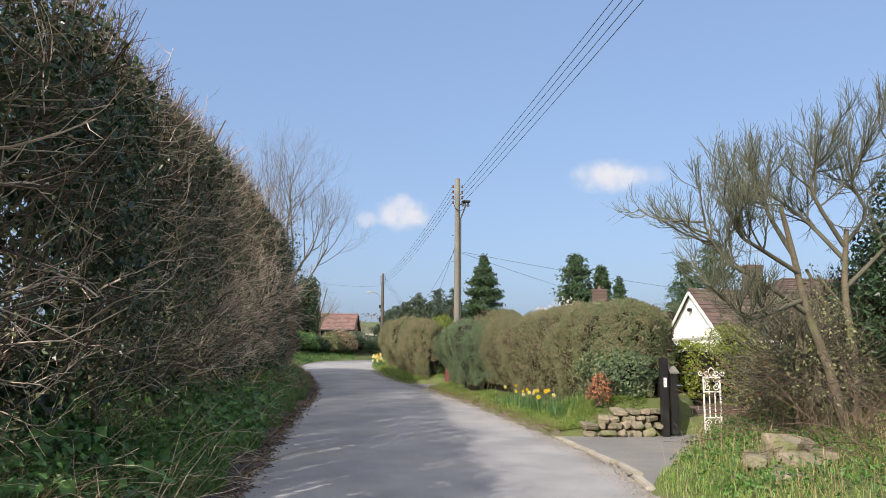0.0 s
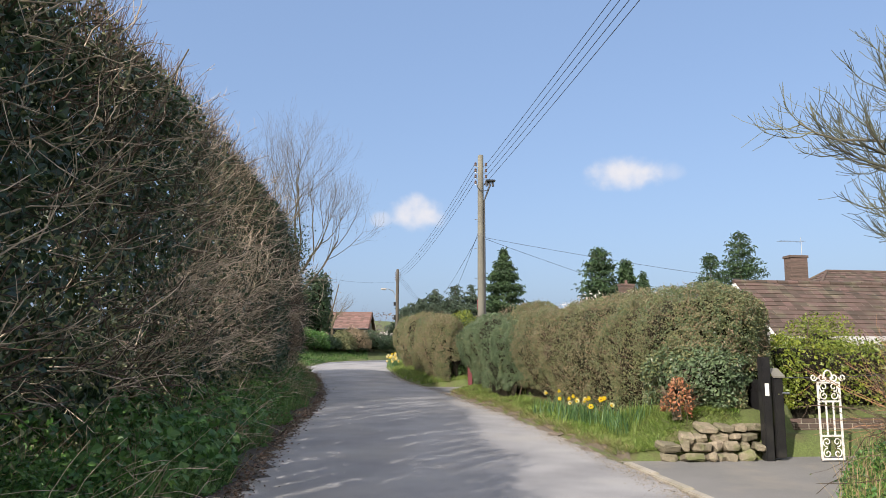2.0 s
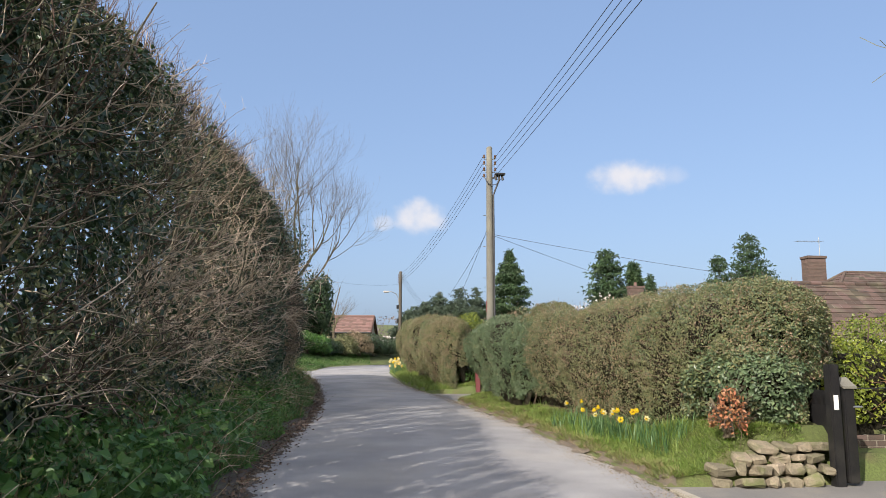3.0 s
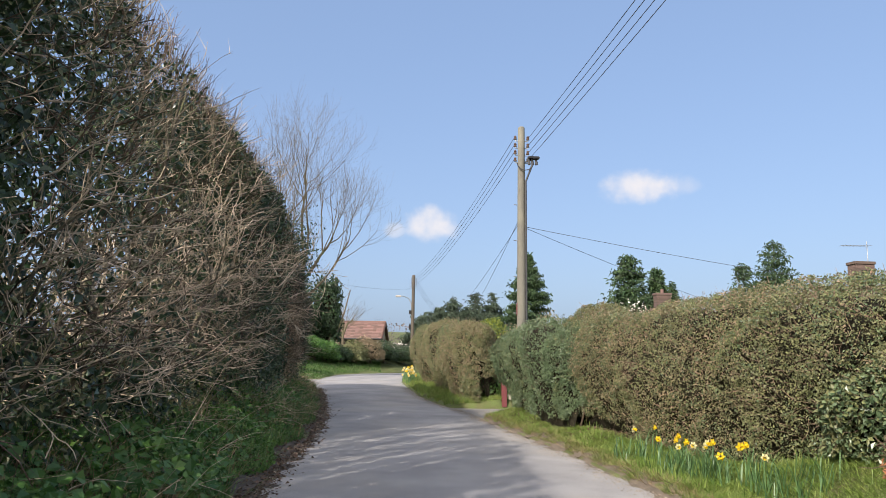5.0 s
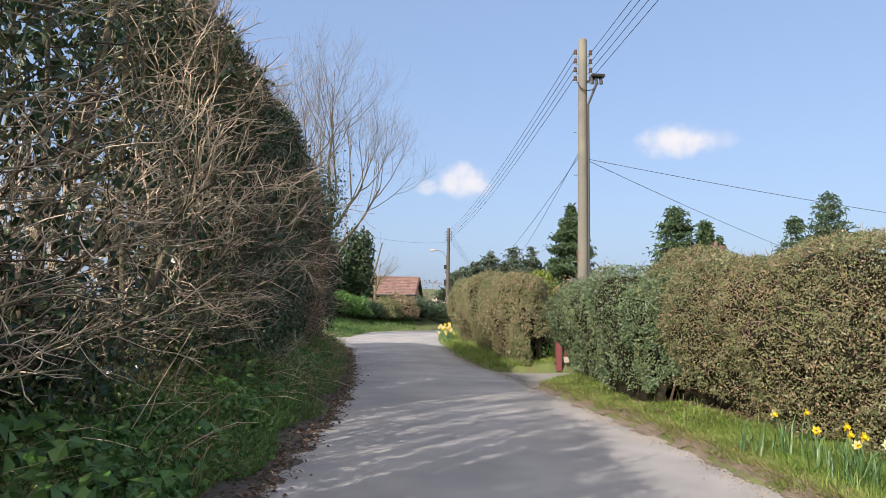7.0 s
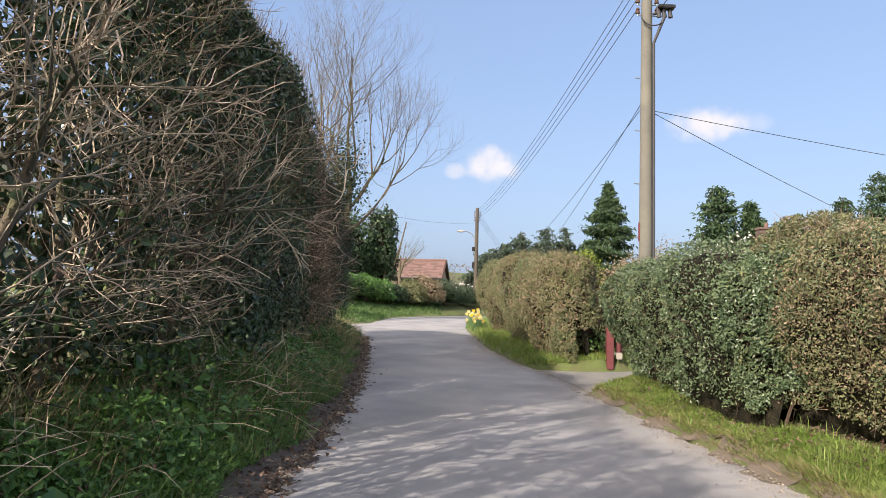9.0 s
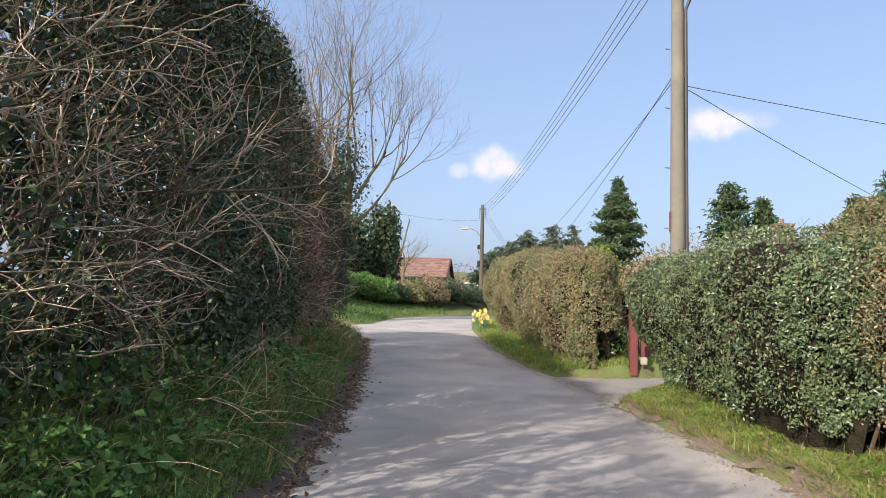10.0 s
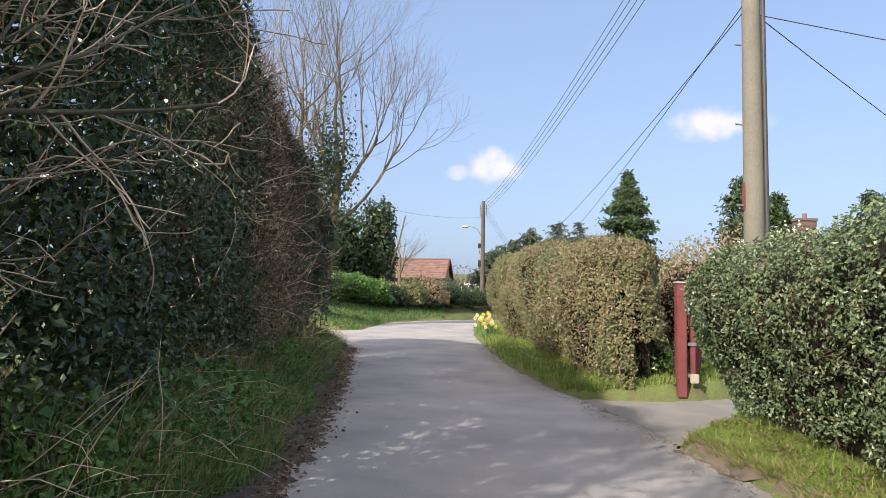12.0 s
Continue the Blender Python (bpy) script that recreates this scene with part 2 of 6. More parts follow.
M_CERAMIC = material("insulator_ceramic", (0.10, 0.055, 0.035), (0.08, 0.045, 0.03), 0.2, 8, 50, 0.0)
M_STEEL = material("galvanised_steel", (0.42, 0.43, 0.44), (0.34, 0.35, 0.36), 0.45, 8, 60, 0.1, metal=0.8)
M_LABEL = material("notice_plate", (0.75, 0.75, 0.72), (0.68, 0.68, 0.66), 0.5, 8, 60, 0.0)
M_GLASS = bpy.data.materials.new("window_glass")
M_GLASS.use_nodes = True
_g = M_GLASS.node_tree.nodes["Principled BSDF"]
_g.inputs["Base Color"].default_value = (0.02, 0.025, 0.03, 1)
_g.inputs["Roughness"].default_value, _g.inputs["Specular IOR Level"].default_value = 0.04, 0.8

# ---- building tools ----


def smooth01(v):
    v = np.clip(v, 0.0, 1.0)
    return v * v * (3 - 2 * v)


def lumps(p, scale, seed=0.0):
    """Cheap smooth value noise, about -1 to 1, from sums of turned sines."""
    x, y, z = (np.asarray(p)[:, i] * scale + seed * (1.7 + i) for i in range(3))
    a = np.sin(x * 1.9 + 1.3 * np.sin(y * 1.1 + z * 0.7)) + np.sin(y * 2.3 + 1.7 * np.sin(z * 1.3 + x * 0.9))
    b = np.sin(z * 2.1 + 1.5 * np.sin(x * 1.7 - y * 0.6)) + 0.6 * np.sin((x + y) * 4.1 + 2 * np.sin(z * 3.1))
    return (a + b) / 3.0


def unit(v):
    return v / np.maximum(np.linalg.norm(v, axis=-1, keepdims=True), 1e-9)


def link_np(name, V, F, mat, parent=None, at=(0, 0, 0), smooth=False):
    """A mesh object from arrays: V (n, 3) in the world, F (m, k)."""
    V, F = np.asarray(V, dtype=np.float32), np.asarray(F, dtype=np.int32)
    me = bpy.data.meshes.new(name)
    m, k = F.shape
    me.vertices.add(len(V))
    me.vertices.foreach_set("co", (V - np.asarray(at, dtype=np.float32)).ravel())
    me.loops.add(m * k)
    me.loops.foreach_set("vertex_index", F.ravel())
    me.polygons.add(m)
    me.polygons.foreach_set("loop_start", np.arange(0, m * k, k, dtype=np.int32))
    me.polygons.foreach_set("use_smooth", np.full(m, smooth))
    me.update(calc_edges=True)
    me.materials.append(mat)
    ob = new(name, me)
    if parent:
        ob.parent = parent
    else:
        ob.location = at
    return ob


def thing(name, at, label, category, group="", kind=""):
    ob = new(name)
    ob.location, ob.empty_display_size = at, 0.2
    return tagged(ob, label, category, group, kind)


def stuff(name, V, F, mat, owner, label="", smooth=False):
    """A part of countless small pieces under its thing."""
    ob = link_np(name, V, F, mat, owner, owner.location if owner else (0, 0, 0), smooth)
    ob["kind"] = "stuff"
    if label:
        ob["label"] = label
    return ob


def part(name, bm, mat, parent, label="", smooth=False):
    """Links a bmesh, built in its thing's own space, as one mesh under it."""
    me = bpy.data.meshes.new(name)
    bm.to_mesh(me)
    bm.free()
    me.materials.append(mat)
    if smooth:
        me.polygons.foreach_set("use_smooth", np.full(len(me.polygons), True))
    ob = new(name, me)
    ob.parent = parent
    if label:
        ob["label"] = label
    return ob


def box(bm, x0, x1, y0, y1, z0, z1, bevel=0.0, m=None):
    made = bmesh.ops.create_cube(bm, size=1.0)["verts"]
    for v in made:
        v.co = Vector((x0 + (v.co.x + 0.5) * (x1 - x0), y0 + (v.co.y + 0.5) * (y1 - y0), z0 + (v.co.z + 0.5) * (z1 - z0)))
    if m is not None:
        for v in made:
            v.co = m @ v.co
    if bevel:
        edges = list({e for v in made for e in v.link_edges})
        bmesh.ops.bevel(bm, geom=edges, offset=bevel, segments=2, affect="EDGES")
    return bm


def rod(bm, a, b, r0, r1=None, sides=10):
    a, b = Vector(a), Vector(b)
    r1 = r0 if r1 is None else r1
    m = Matrix.Translation((a + b) / 2) @ (b - a).to_track_quat("Z", "Y").to_matrix().to_4x4()
    bmesh.ops.create_cone(bm, cap_ends=True, segments=sides, radius1=r0, radius2=r1, depth=(b - a).length, matrix=m)
    return bm


def tubes(P, R, sides=3):
    """Tapered tubes round K lines: P (K, n, 3), R (K, n). Returns vertices and quads."""
    K, n, _ = P.shape
    T = np.empty_like(P)
    T[:, 1:-1] = P[:, 2:] - P[:, :-2]
    T[:, 0], T[:, -1] = P[:, 1] - P[:, 0], P[:, -1] - P[:, -2]
    T = unit(T)
    ref = np.where(np.abs(T[..., 2:3]) < 0.8, np.array([0.0, 0, 1]), np.array([1.0, 0, 0]))
    U = unit(np.cross(T, ref))
    W = np.cross(T, U)
    ang = np.arange(sides) * 2 * math.pi / sides
    ring = U[:, :, None, :] * np.cos(ang)[:, None] + W[:, :, None, :] * np.sin(ang)[:, None]
    V = (P[:, :, None, :] + ring * R[:, :, None, None]).reshape(-1, 3)
    base = (np.arange(K) * n * sides)[:, None, None] + (np.arange(n - 1) * sides)[None, :, None]
    i, j = np.arange(sides), (np.arange(sides) + 1) % sides
    F = np.stack([base + i, base + j, base + sides + j, base + sides + i], -1).reshape(-1, 4)
    return V, F


def join(*meshes):
    Vs, Fs, k = [], [], 0
    for V, F in meshes:
        Vs.append(V)
        Fs.append(F + k)
        k += len(V)
    return np.concatenate(Vs), np.concatenate(Fs)


def leaves(P, N, size, rng, width=0.6, loose=0.9, droop=0.3, vary=0.4):
    """A folded leaf at every point of P, roughly facing N. Returns vertices and triangles."""
    n = len(P)
    nor = unit(N + loose * rng.normal(size=(n, 3)))
    d = rng.normal(size=(n, 3))
    d[:, 2] -= droop
    d = unit(d - nor * np.sum(d * nor, 1, keepdims=True))
    s = np.cross(nor, d)
    L = (size * (1 + vary * rng.uniform(-1, 1, n)))[:, None]
    V = np.stack([P, P + d * L * 0.45 + s * L * width * 0.5 + nor * L * 0.12, P + d * L - nor * L * 0.08, P + d * L * 0.45 - s * L * width * 0.5 + nor * L * 0.12], 1)
    q = (np.arange(n) * 4)[:, None]
    F = np.concatenate([q + np.array([0, 1, 2]), q + np.array([0, 2, 3])], 1).reshape(-1, 3)
    return V.reshape(-1, 3), F


def blades(P, height, rng, width=0.007, lean=0.5, vary=0.5, wind=(0, 0), short=False):
    """A bent grass blade at each point: three triangles, or one where it is short."""
    n = len(P)
    h = height * (1 + vary * rng.uniform(-1, 1, n))
    a = rng.uniform(0, 2 * math.pi, n)
    out = np.stack([np.cos(a) + wind[0], np.sin(a) + wind[1], np.zeros(n)], 1)
    side = np.stack([-np.sin(a), np.cos(a), np.zeros(n)], 1) * (width / 2)
    k = (lean * rng.uniform(0.3, 1.3, n) * h)[:, None]
    mid = P + out * k * 0.35 + np.array([0, 0, 1.0]) * (h * 0.6)[:, None]
    tip = P + out * k + np.array([0, 0, 1.0]) * (h * (1 - 0.25 * lean))[:, None]
    if short:
        return np.stack([P - side, P + side, tip], 1).reshape(-1, 3), np.arange(n * 3).reshape(-1, 3)
    V = np.stack([P - side, P + side, mid + side * 0.8, mid - side * 0.8, tip], 1).reshape(-1, 3)
    q = (np.arange(n) * 5)[:, None]
    F = np.concatenate([q + np.array([0, 1, 2]), q + np.array([0, 2, 3]), q + np.array([3, 2, 4])], 1).reshape(-1, 3)
    return V, F


def twigs(P, D, length, radius, rng, n=4, wander=0.25, lift=0.15, vary=0.5):
    """Bent twigs from the points P along D. Returns lines (K, n, 3) and radii."""
    K = len(P)
    L = length * (1 + vary * rng.uniform(-1, 1, K))
    pts = np.empty((K, n, 3))
    pts[:, 0] = P
    d = unit(D)
    for i in range(1, n):
        d = unit(d + wander * rng.normal(size=(K, 3)) + np.array([0, 0, lift]))
        pts[:, i] = pts[:, i - 1] + d * (L / (n - 1))[:, None]
    rad = np.outer(radius * (1 + 0.3 * rng.uniform(-1, 1, K)), np.linspace(1, 0.45, n))
    return pts, rad


def shoots(pts, rad, count, length, rng, spread=0.8, **kw):
    """Side twigs that spring from given twigs."""
    K, n, _ = pts.shape
    k = np.repeat(np.arange(K), count)
    f = rng.uniform(0.25, 1.0, len(k)) * (n - 1)
    i = np.minimum(f.astype(int), n - 2)
    w = (f - i)[:, None]
    P = pts[k, i] * (1 - w) + pts[k, i + 1] * w
    D = unit(pts[k, i + 1] - pts[k, i]) + spread * rng.normal(size=(len(k), 3))
    return twigs(P, D, length, np.median(rad[:, -1]) * 0.9, rng, **kw)


def grow(root, way, length, radius, levels, rng, split=(4, 5, 5), shrink=0.62, spread=0.7, lift=0.12, wander=0.14, n=6, first=0.35, thin=0.55):
    """A bare tree: a list of (lines, radii) level by level, from the trunk to the finest twigs."""
    P = np.array([root], dtype=float)
    D = np.array([way], dtype=float)
    out = []
    L, r = length, radius
    cur = twigs(P, D, L, r, rng, n=n, wander=wander * 0.5, lift=lift * 0.5, vary=0.05)
    cur[1][:] = np.outer(np.ones(1), np.linspace(1, 0.5, n)) * r
    out.append(cur)
    for lv in range(levels):
        pts, rad = cur
        K = len(pts)
        c = split[min(lv, len(split) - 1)]
        k = np.repeat(np.arange(K), c)
        f = rng.uniform(first, 1.0, len(k)) * (n - 1)
        f[::c] = n - 1.01
        i = np.minimum(f.astype(int), n - 2)
        w = (f - i)[:, None]
        P = pts[k, i] * (1 - w) + pts[k, i + 1] * w
        D = unit(pts[k, i + 1] - pts[k, i]) + spread * unit(rng.normal(size=(len(k), 3)))
        L *= shrink
        pr = rad[k, i]
        r0 = pr * thin * rng.uniform(0.7, 1.15, len(k))
        m = 5 if lv < 2 else 4
        pp, rr = twigs(P, D, L, 1.0, rng, n=n, wander=wander, lift=lift, vary=0.35)
        rr = r0[:, None] * np.linspace(1, 0.5, n)[None]
        cur = (pp, rr)
        out.append(cur)
    return out


def on_sheet(V, F, count, rng, density=None):
    """Random points on a triangle or quad sheet, by area."""
    V, F = np.asarray(V), np.asarray(F)
    if F.shape[1] == 4:
        F = np.concatenate([F[:, :3], F[:, [0, 2, 3]]])
    A, B, C = V[F[:, 0]], V[F[:, 1]], V[F[:, 2]]
    nor = np.cross(B - A, C - A)
    area = np.linalg.norm(nor, axis=1)
    if density is not None:
        area = area * density((A + B + C) / 3)
    pick = rng.choice(len(F), size=count, p=area / area.sum())
    u, v = rng.uniform(size=(2, count))
    flip = u + v > 1
    u[flip], v[flip] = 1 - u[flip], 1 - v[flip]
    P = A[pick] + (B - A)[pick] * u[:, None] + (C - A)[pick] * v[:, None]
    return P, unit(nor[pick])

# ---- ground, road, drives ----
ROAD_Y = [-60, 0, 10, 17, 27, 36, 44, 51, 58, 70, 110, 200, 420, 900, 1500]
ROAD_Z = [-0.8, 0, 0.16, 0.30, 0.55, 0.85, 1.12, 1.30, 1.30, 0.8, -2.0, -6, 2, 48, 55]
LEFT_Y = [-60, 0, 8, 10, 13, 17, 20, 24, 28, 31, 35, 36.5, 38, 41.5, 42, 44.5, 47.5, 50.4, 54, 60, 70]
LEFT_X = [-1.6, -1.2, -0.95, -0.9, -0.82, -0.72, -0.55, -0.5, -0.7, -0.9, -1.2, -1.45, -2.1, -2.3, -1.6, -1.3, -0.9, 0.4, 2.6, 7.5, 17]
RIGHT_Y = [-60, 0, 7.6, 9, 13, 15.5, 19, 23.5, 26, 29, 32, 40, 45, 50, 55, 60, 70]
RIGHT_X = [3.0, 3.1, 3.3, 3.62, 3.68, 3.6, 3.5, 3.15, 2.95, 2.5, 2.2, 2.1, 2.4, 3.6, 6.2, 11.5, 21]


def road_z(y):
    y = np.asarray(y, dtype=float)
    return sum(np.interp(y + d, ROAD_Y, ROAD_Z) for d in (-3, -1.5, 0, 1.5, 3)) / 5


def left_x(y):
    return np.interp(y, LEFT_Y, LEFT_X)


def right_x(y):
    return np.interp(y, RIGHT_Y, RIGHT_X)


def ragged(y, seed):
    return 0.035 * np.sin(y * 3.1 + seed) + 0.03 * np.sin(y * 7.7 + 2 * seed) + 0.02 * np.sin(y * 17.3 + seed * 3)


def drive_near_y(x):
    """Near rim of the gated drive: it runs back at a slant."""
    return np.interp(x, [0, 3.45, 4.7, 5.6, 6.95, 12], [2.7, 7.8, 9.5, 10.55, 12.0, 17.4])


def in_gated_drive(x, y, grow_by=0.0):
    near = np.where(x < 6.95, drive_near_y(x), 12.0 + (x - 6.95) * 0.3)
    return (x > right_x(y) - 0.02) & (y > near - grow_by) & (y < 12.40 + 1.1 * np.clip(x - 5.75, 0, 1.2) + grow_by) & (x < 16)


def in_house_drive(x, y, grow_by=0.0):
    c = 25.95 + 0.4 * (x - 3.2)
    half = 1.15 + 0.5 * np.clip(1 - (x - 3.0) / 1.2, 0, 1) ** 2
    return (x > right_x(y) - 0.02) & (np.abs(y - c) < half + grow_by) & (x < 11)


def in_side_lane(x, y, grow_by=0.0):
    return (x < left_x(y) + 0.02) & (y > 36.9 - 0.25 * (x + 1.6) - grow_by) & (y < 41.6 - 0.22 * (x + 2.3) + grow_by) & (x > -40)


def paved(x, y, g=0.0):
    road = (x > left_x(y) - g) & (x < right_x(y) + g) & (y < 70)
    return road | in_gated_drive(x, y, g) | in_house_drive(x, y, g) | in_side_lane(x, y, g)


def land(x, y):
    """Height of the ground's surface."""
    x, y = np.broadcast_arrays(np.asarray(x, dtype=float), np.asarray(y, dtype=float))
    z = road_z(y)
    P = np.stack([x.ravel(), y.ravel(), np.zeros(x.size)], 1)
    bump = lumps(P, 2.3, 1.0).reshape(x.shape)
    big = lumps(P, 0.7, 2.0).reshape(x.shape)
    near = (y < 70)
    dl, dr = left_x(y) - x, x - right_x(y)
    bank = np.interp(dl, [0, 0.15, 0.5, 1.3, 2.2, 4, 12], [0, 0.03, 0.14, 0.50, 0.66, 0.8, 0.9])
    far_bank = np.interp(dl, [0, 0.2, 1.2, 3, 7, 14], [0, 0.08, 0.35, 0.7, 1.3, 1.6])
    t = smooth01((y - 40) / 2.0)
    z = z + np.where((dl > 0) & near & ~in_side_lane(x, y, 0.0), bank * (1 - t) + far_bank * t, 0)
    lane_edge = np.minimum(np.abs(y - (36.9 - 0.25 * (x + 1.6))), np.abs(y - (41.6 - 0.22 * (x + 2.3))))
    z = np.where((dl > 0) & near & (np.abs(y - 39.3) < 5) & ~in_side_lane(x, y), np.minimum(z, road_z(y) + 0.05 + 0.45 * lane_edge), z)
    verge = np.interp(dr, [0, 0.06, 0.16, 0.5, 1.2, 3, 8, 30], [0, 0.05, 0.11, 0.15, 0.24, 0.28, 0.2, 0.0])
    z = z + np.where((dr > 0) & near & ~in_gated_drive(x, y) & ~in_house_drive(x, y), verge, 0)
    # grassy bank of stones before the gated drive
    rim = drive_near_y(x) - y
    mound = smooth01((dr - 0.05) / 1.1) * smooth01(rim / 1.3) * 0.12 + 0.38 * smooth01((x - 4.8) / 2.0) * smooth01(rim / 1.2)
    z = z + np.where((y < 13) & (rim > 0) & near, mound * smooth01((y + 6) / 5), 0)
    # raised bed behind the little stone wall
    bed = smooth01((x - 4.15) / 0.7) * smooth01((12.55 - y) / -0.18) * smooth01((16.5 - y) / 3.0)
    z = z + np.where((y > 12.3) & (y < 17), bed * 0.34, 0)
    rough = (~paved(x, y, 0.12)) & near & (np.abs(x) < 30)
    z = z + np.where(rough, 0.035 * bump + 0.03 * big, 0)
    hills = lumps(P, 0.006, 5.0).reshape(x.shape)
    z = z + smooth01((y - 250) / 500) * 7 * hills
    side = np.abs(x / np.maximum(np.abs(y), 1.0) - 0.02)
    z = np.where(y > 180, -6 + (z + 6) * (1 - 0.85 * smooth01((side - 0.10) / 0.22)), z)
    return z


def axis(lo, hi, step, out, ratio=1.35):
    a = list(np.arange(lo, hi + 1e-6, step))
    s, v = step, hi
    up = []
    while v < out:
        s *= ratio
        v += s
        up.append(v)
    s, v = step, lo
    down = []
    while v > -out:
        s *= ratio
        v -= s
        down.append(v)
    return np.array(down[::-1] + a + up)


def sheet(xs, ys, fn, keep=None):
    X, Y = np.meshgrid(xs, ys)
    V = np.stack([X, Y, fn(X, Y)], -1).reshape(-1, 3)
    ny, nx = X.shape
    i = (np.arange(ny - 1)[:, None] * nx + np.arange(nx - 1)[None]).ravel()
    F = np.stack([i, i + 1, i + nx + 1, i + nx], 1)
    if keep is not None:
        c = V[F].mean(1)
        F = F[keep(c[:, 0], c[:, 1])]
        used = np.unique(F)
        remap = np.zeros(len(V), dtype=np.int64)
        remap[used] = np.arange(len(used))
        V, F = V[used], remap[F]
    return V, F


gx = axis(-3.2, 7.0, 0.11, 1500)
gy = axis(2.0, 42.0, 0.14, 1600)
V, F = sheet(gx, gy, lambda x, y: land(x, y) - np.where(paved(x, y, -0.06), 0.06, 0.0))
ground = tagged(link_np("ground", V, F, M_SOIL, smooth=True), "mossy earth and grass ground beside a country lane", "ground", kind="structure")


def strip(x_of_a, x_of_b, ys, across, fn):
    """A sheet between two edges that run along y."""
    u = np.linspace(0, 1, across)[None]
    a, b = x_of_a(ys)[:, None], x_of_b(ys)[:, None]
    X = a + (b - a) * u
    Y = np.repeat(ys[:, None], across, 1)
    V = np.stack([X, Y, fn(X, Y, u)], -1).reshape(-1, 3)
    i = (np.arange(len(ys) - 1)[:, None] * across + np.arange(across - 1)[None]).ravel()
    return V, np.stack([i, i + 1, i + across + 1, i + across], 1)


ry = np.concatenate([np.arange(-40, -2, 2.0), np.arange(-2, 58, 0.08), np.arange(58, 70, 1.0)])


def road_top(X, Y, u):
    P = np.stack([X.ravel(), Y.ravel(), np.zeros(X.size)], 1)
    return road_z(Y) + 0.012 + 0.035 * (1 - (2 * u - 1) ** 2) + 0.004 * lumps(P, 1.1).reshape(X.shape)


V, F = strip(lambda y: left_x(y) + ragged(y, 1.0) - 0.02, lambda y: right_x(y) + ragged(y, 4.0), ry, 16, road_top)
road = tagged(link_np("road", V, F, M_ASPHALT, smooth=True), "worn grey asphalt country lane with gritty edges", "road", kind="structure")

xs = np.arange(-30, -0.6, 0.12)
V, F = sheet(xs, np.arange(36, 50, 0.1), lambda x, y: road_z(y) + 0.006, lambda x, y: in_side_lane(x, y, 0.1) & (x < left_x(y) + 0.3))
tagged(link_np("side_road", V, F, M_ASPHALT, smooth=True), "grey asphalt side lane joining the road", "road", kind="structure")
V, F = sheet(np.arange(3.0, 15, 0.1), np.arange(7, 16, 0.1), lambda x, y: road_z(y) + 0.014, lambda x, y: in_gated_drive(x, y, 0.04) & (x > right_x(y) + 0.02))
tagged(link_np("driveway_1", V, F, M_DRIVE, smooth=True), "dark tarmac driveway by the gate", "driveway", kind="structure")
V, F = sheet(np.arange(2.6, 11, 0.1), np.arange(22, 31, 0.1), lambda x, y: road_z(y) + 0.012, lambda x, y: in_house_drive(x, y, 0.04) & (x > right_x(y) - 0.05))
tagged(link_np("driveway_2", V, F, M_DRIVE, smooth=True), "short tarmac driveway opening through the hedge", "driveway", kind="structure")

# kerb of the gated drive: set flush, in lengths
kerb = thing("kerb", (3.5, 9.5, float(road_z(9.5))), "pale concrete kerb edging along the driveway mouth", "kerb", kind="structure")
for k in range(5):
    y0 = 7.7 + k * 0.9
    bm = box(bmesh.new(), -0.055, 0.055, -0.445, 0.445, -0.12, 0.045, 0.012)
    ob = part("kerbstone", bm, M_KERB, kerb)
    ym = y0 + 0.45
    ob.location = Vector((float(right_x(ym)) + 0.05, ym, float(road_z(ym)))) - kerb.location
    ob.rotation_euler.z = -math.atan2(float(right_x(y0 + 0.9) - right_x(y0)), 0.9)

# ---- the tall overgrown hedge along the lane ----
HL_Y = [-8, 0, 5, 9, 14, 18, 21, 25, 28, 31, 33.5, 34.6]
HL_TOP = [4.5, 4.5, 4.6, 4.95, 5.45, 5.8, 6.0, 6.05, 5.75, 5.2, 4.5, 3.6]
HL_FACE = [-2.1, -2.1, -2.0, -1.95, -1.9, -1.85, -1.75, -1.75, -1.75, -1.8, -1.85, -2.05]


def left_face(y, h):
    """A point on the hedge's face: h runs 0 at the foot, 1 at the shoulder, 1.35 on top at the back."""
    base = land(left_x(y) - 1.2, y)
    top = np.interp(y, HL_Y, HL_TOP) + road_z(y) * 0.15
    face = np.interp(y, HL_Y, HL_FACE)
    hh = np.clip(h, 0, 1)
    over = np.clip(h - 1, 0, None)
    x = face + 0.20 * np.sin(hh * 2.6) - 0.55 * hh ** 4 - 0.2 * hh - over * 3.2
    z = base + 0.15 + (top - base - 0.15) * (1 - (1 - hh) ** 1.12) + 0.25 * np.sin(np.clip(over * 3, 0, 1.6)) - 0.2 * over
    P = np.stack([x, y, z], 1)
    push = 0.22 * lumps(P, 0.9, 3.0) + 0.10 * lumps(P, 2.3, 7.0)
    P[:, 0] += push
    P[:, 2] += 0.25 * push * hh
    N = unit(np.stack([np.cos(hh * 1.2), 0.25 * np.sin(y * 1.7), 0.15 + hh ** 3 + over * 3], 1))
    return P, N



SUN_SLOPE = math.tan(SUN_EL) / 0.66


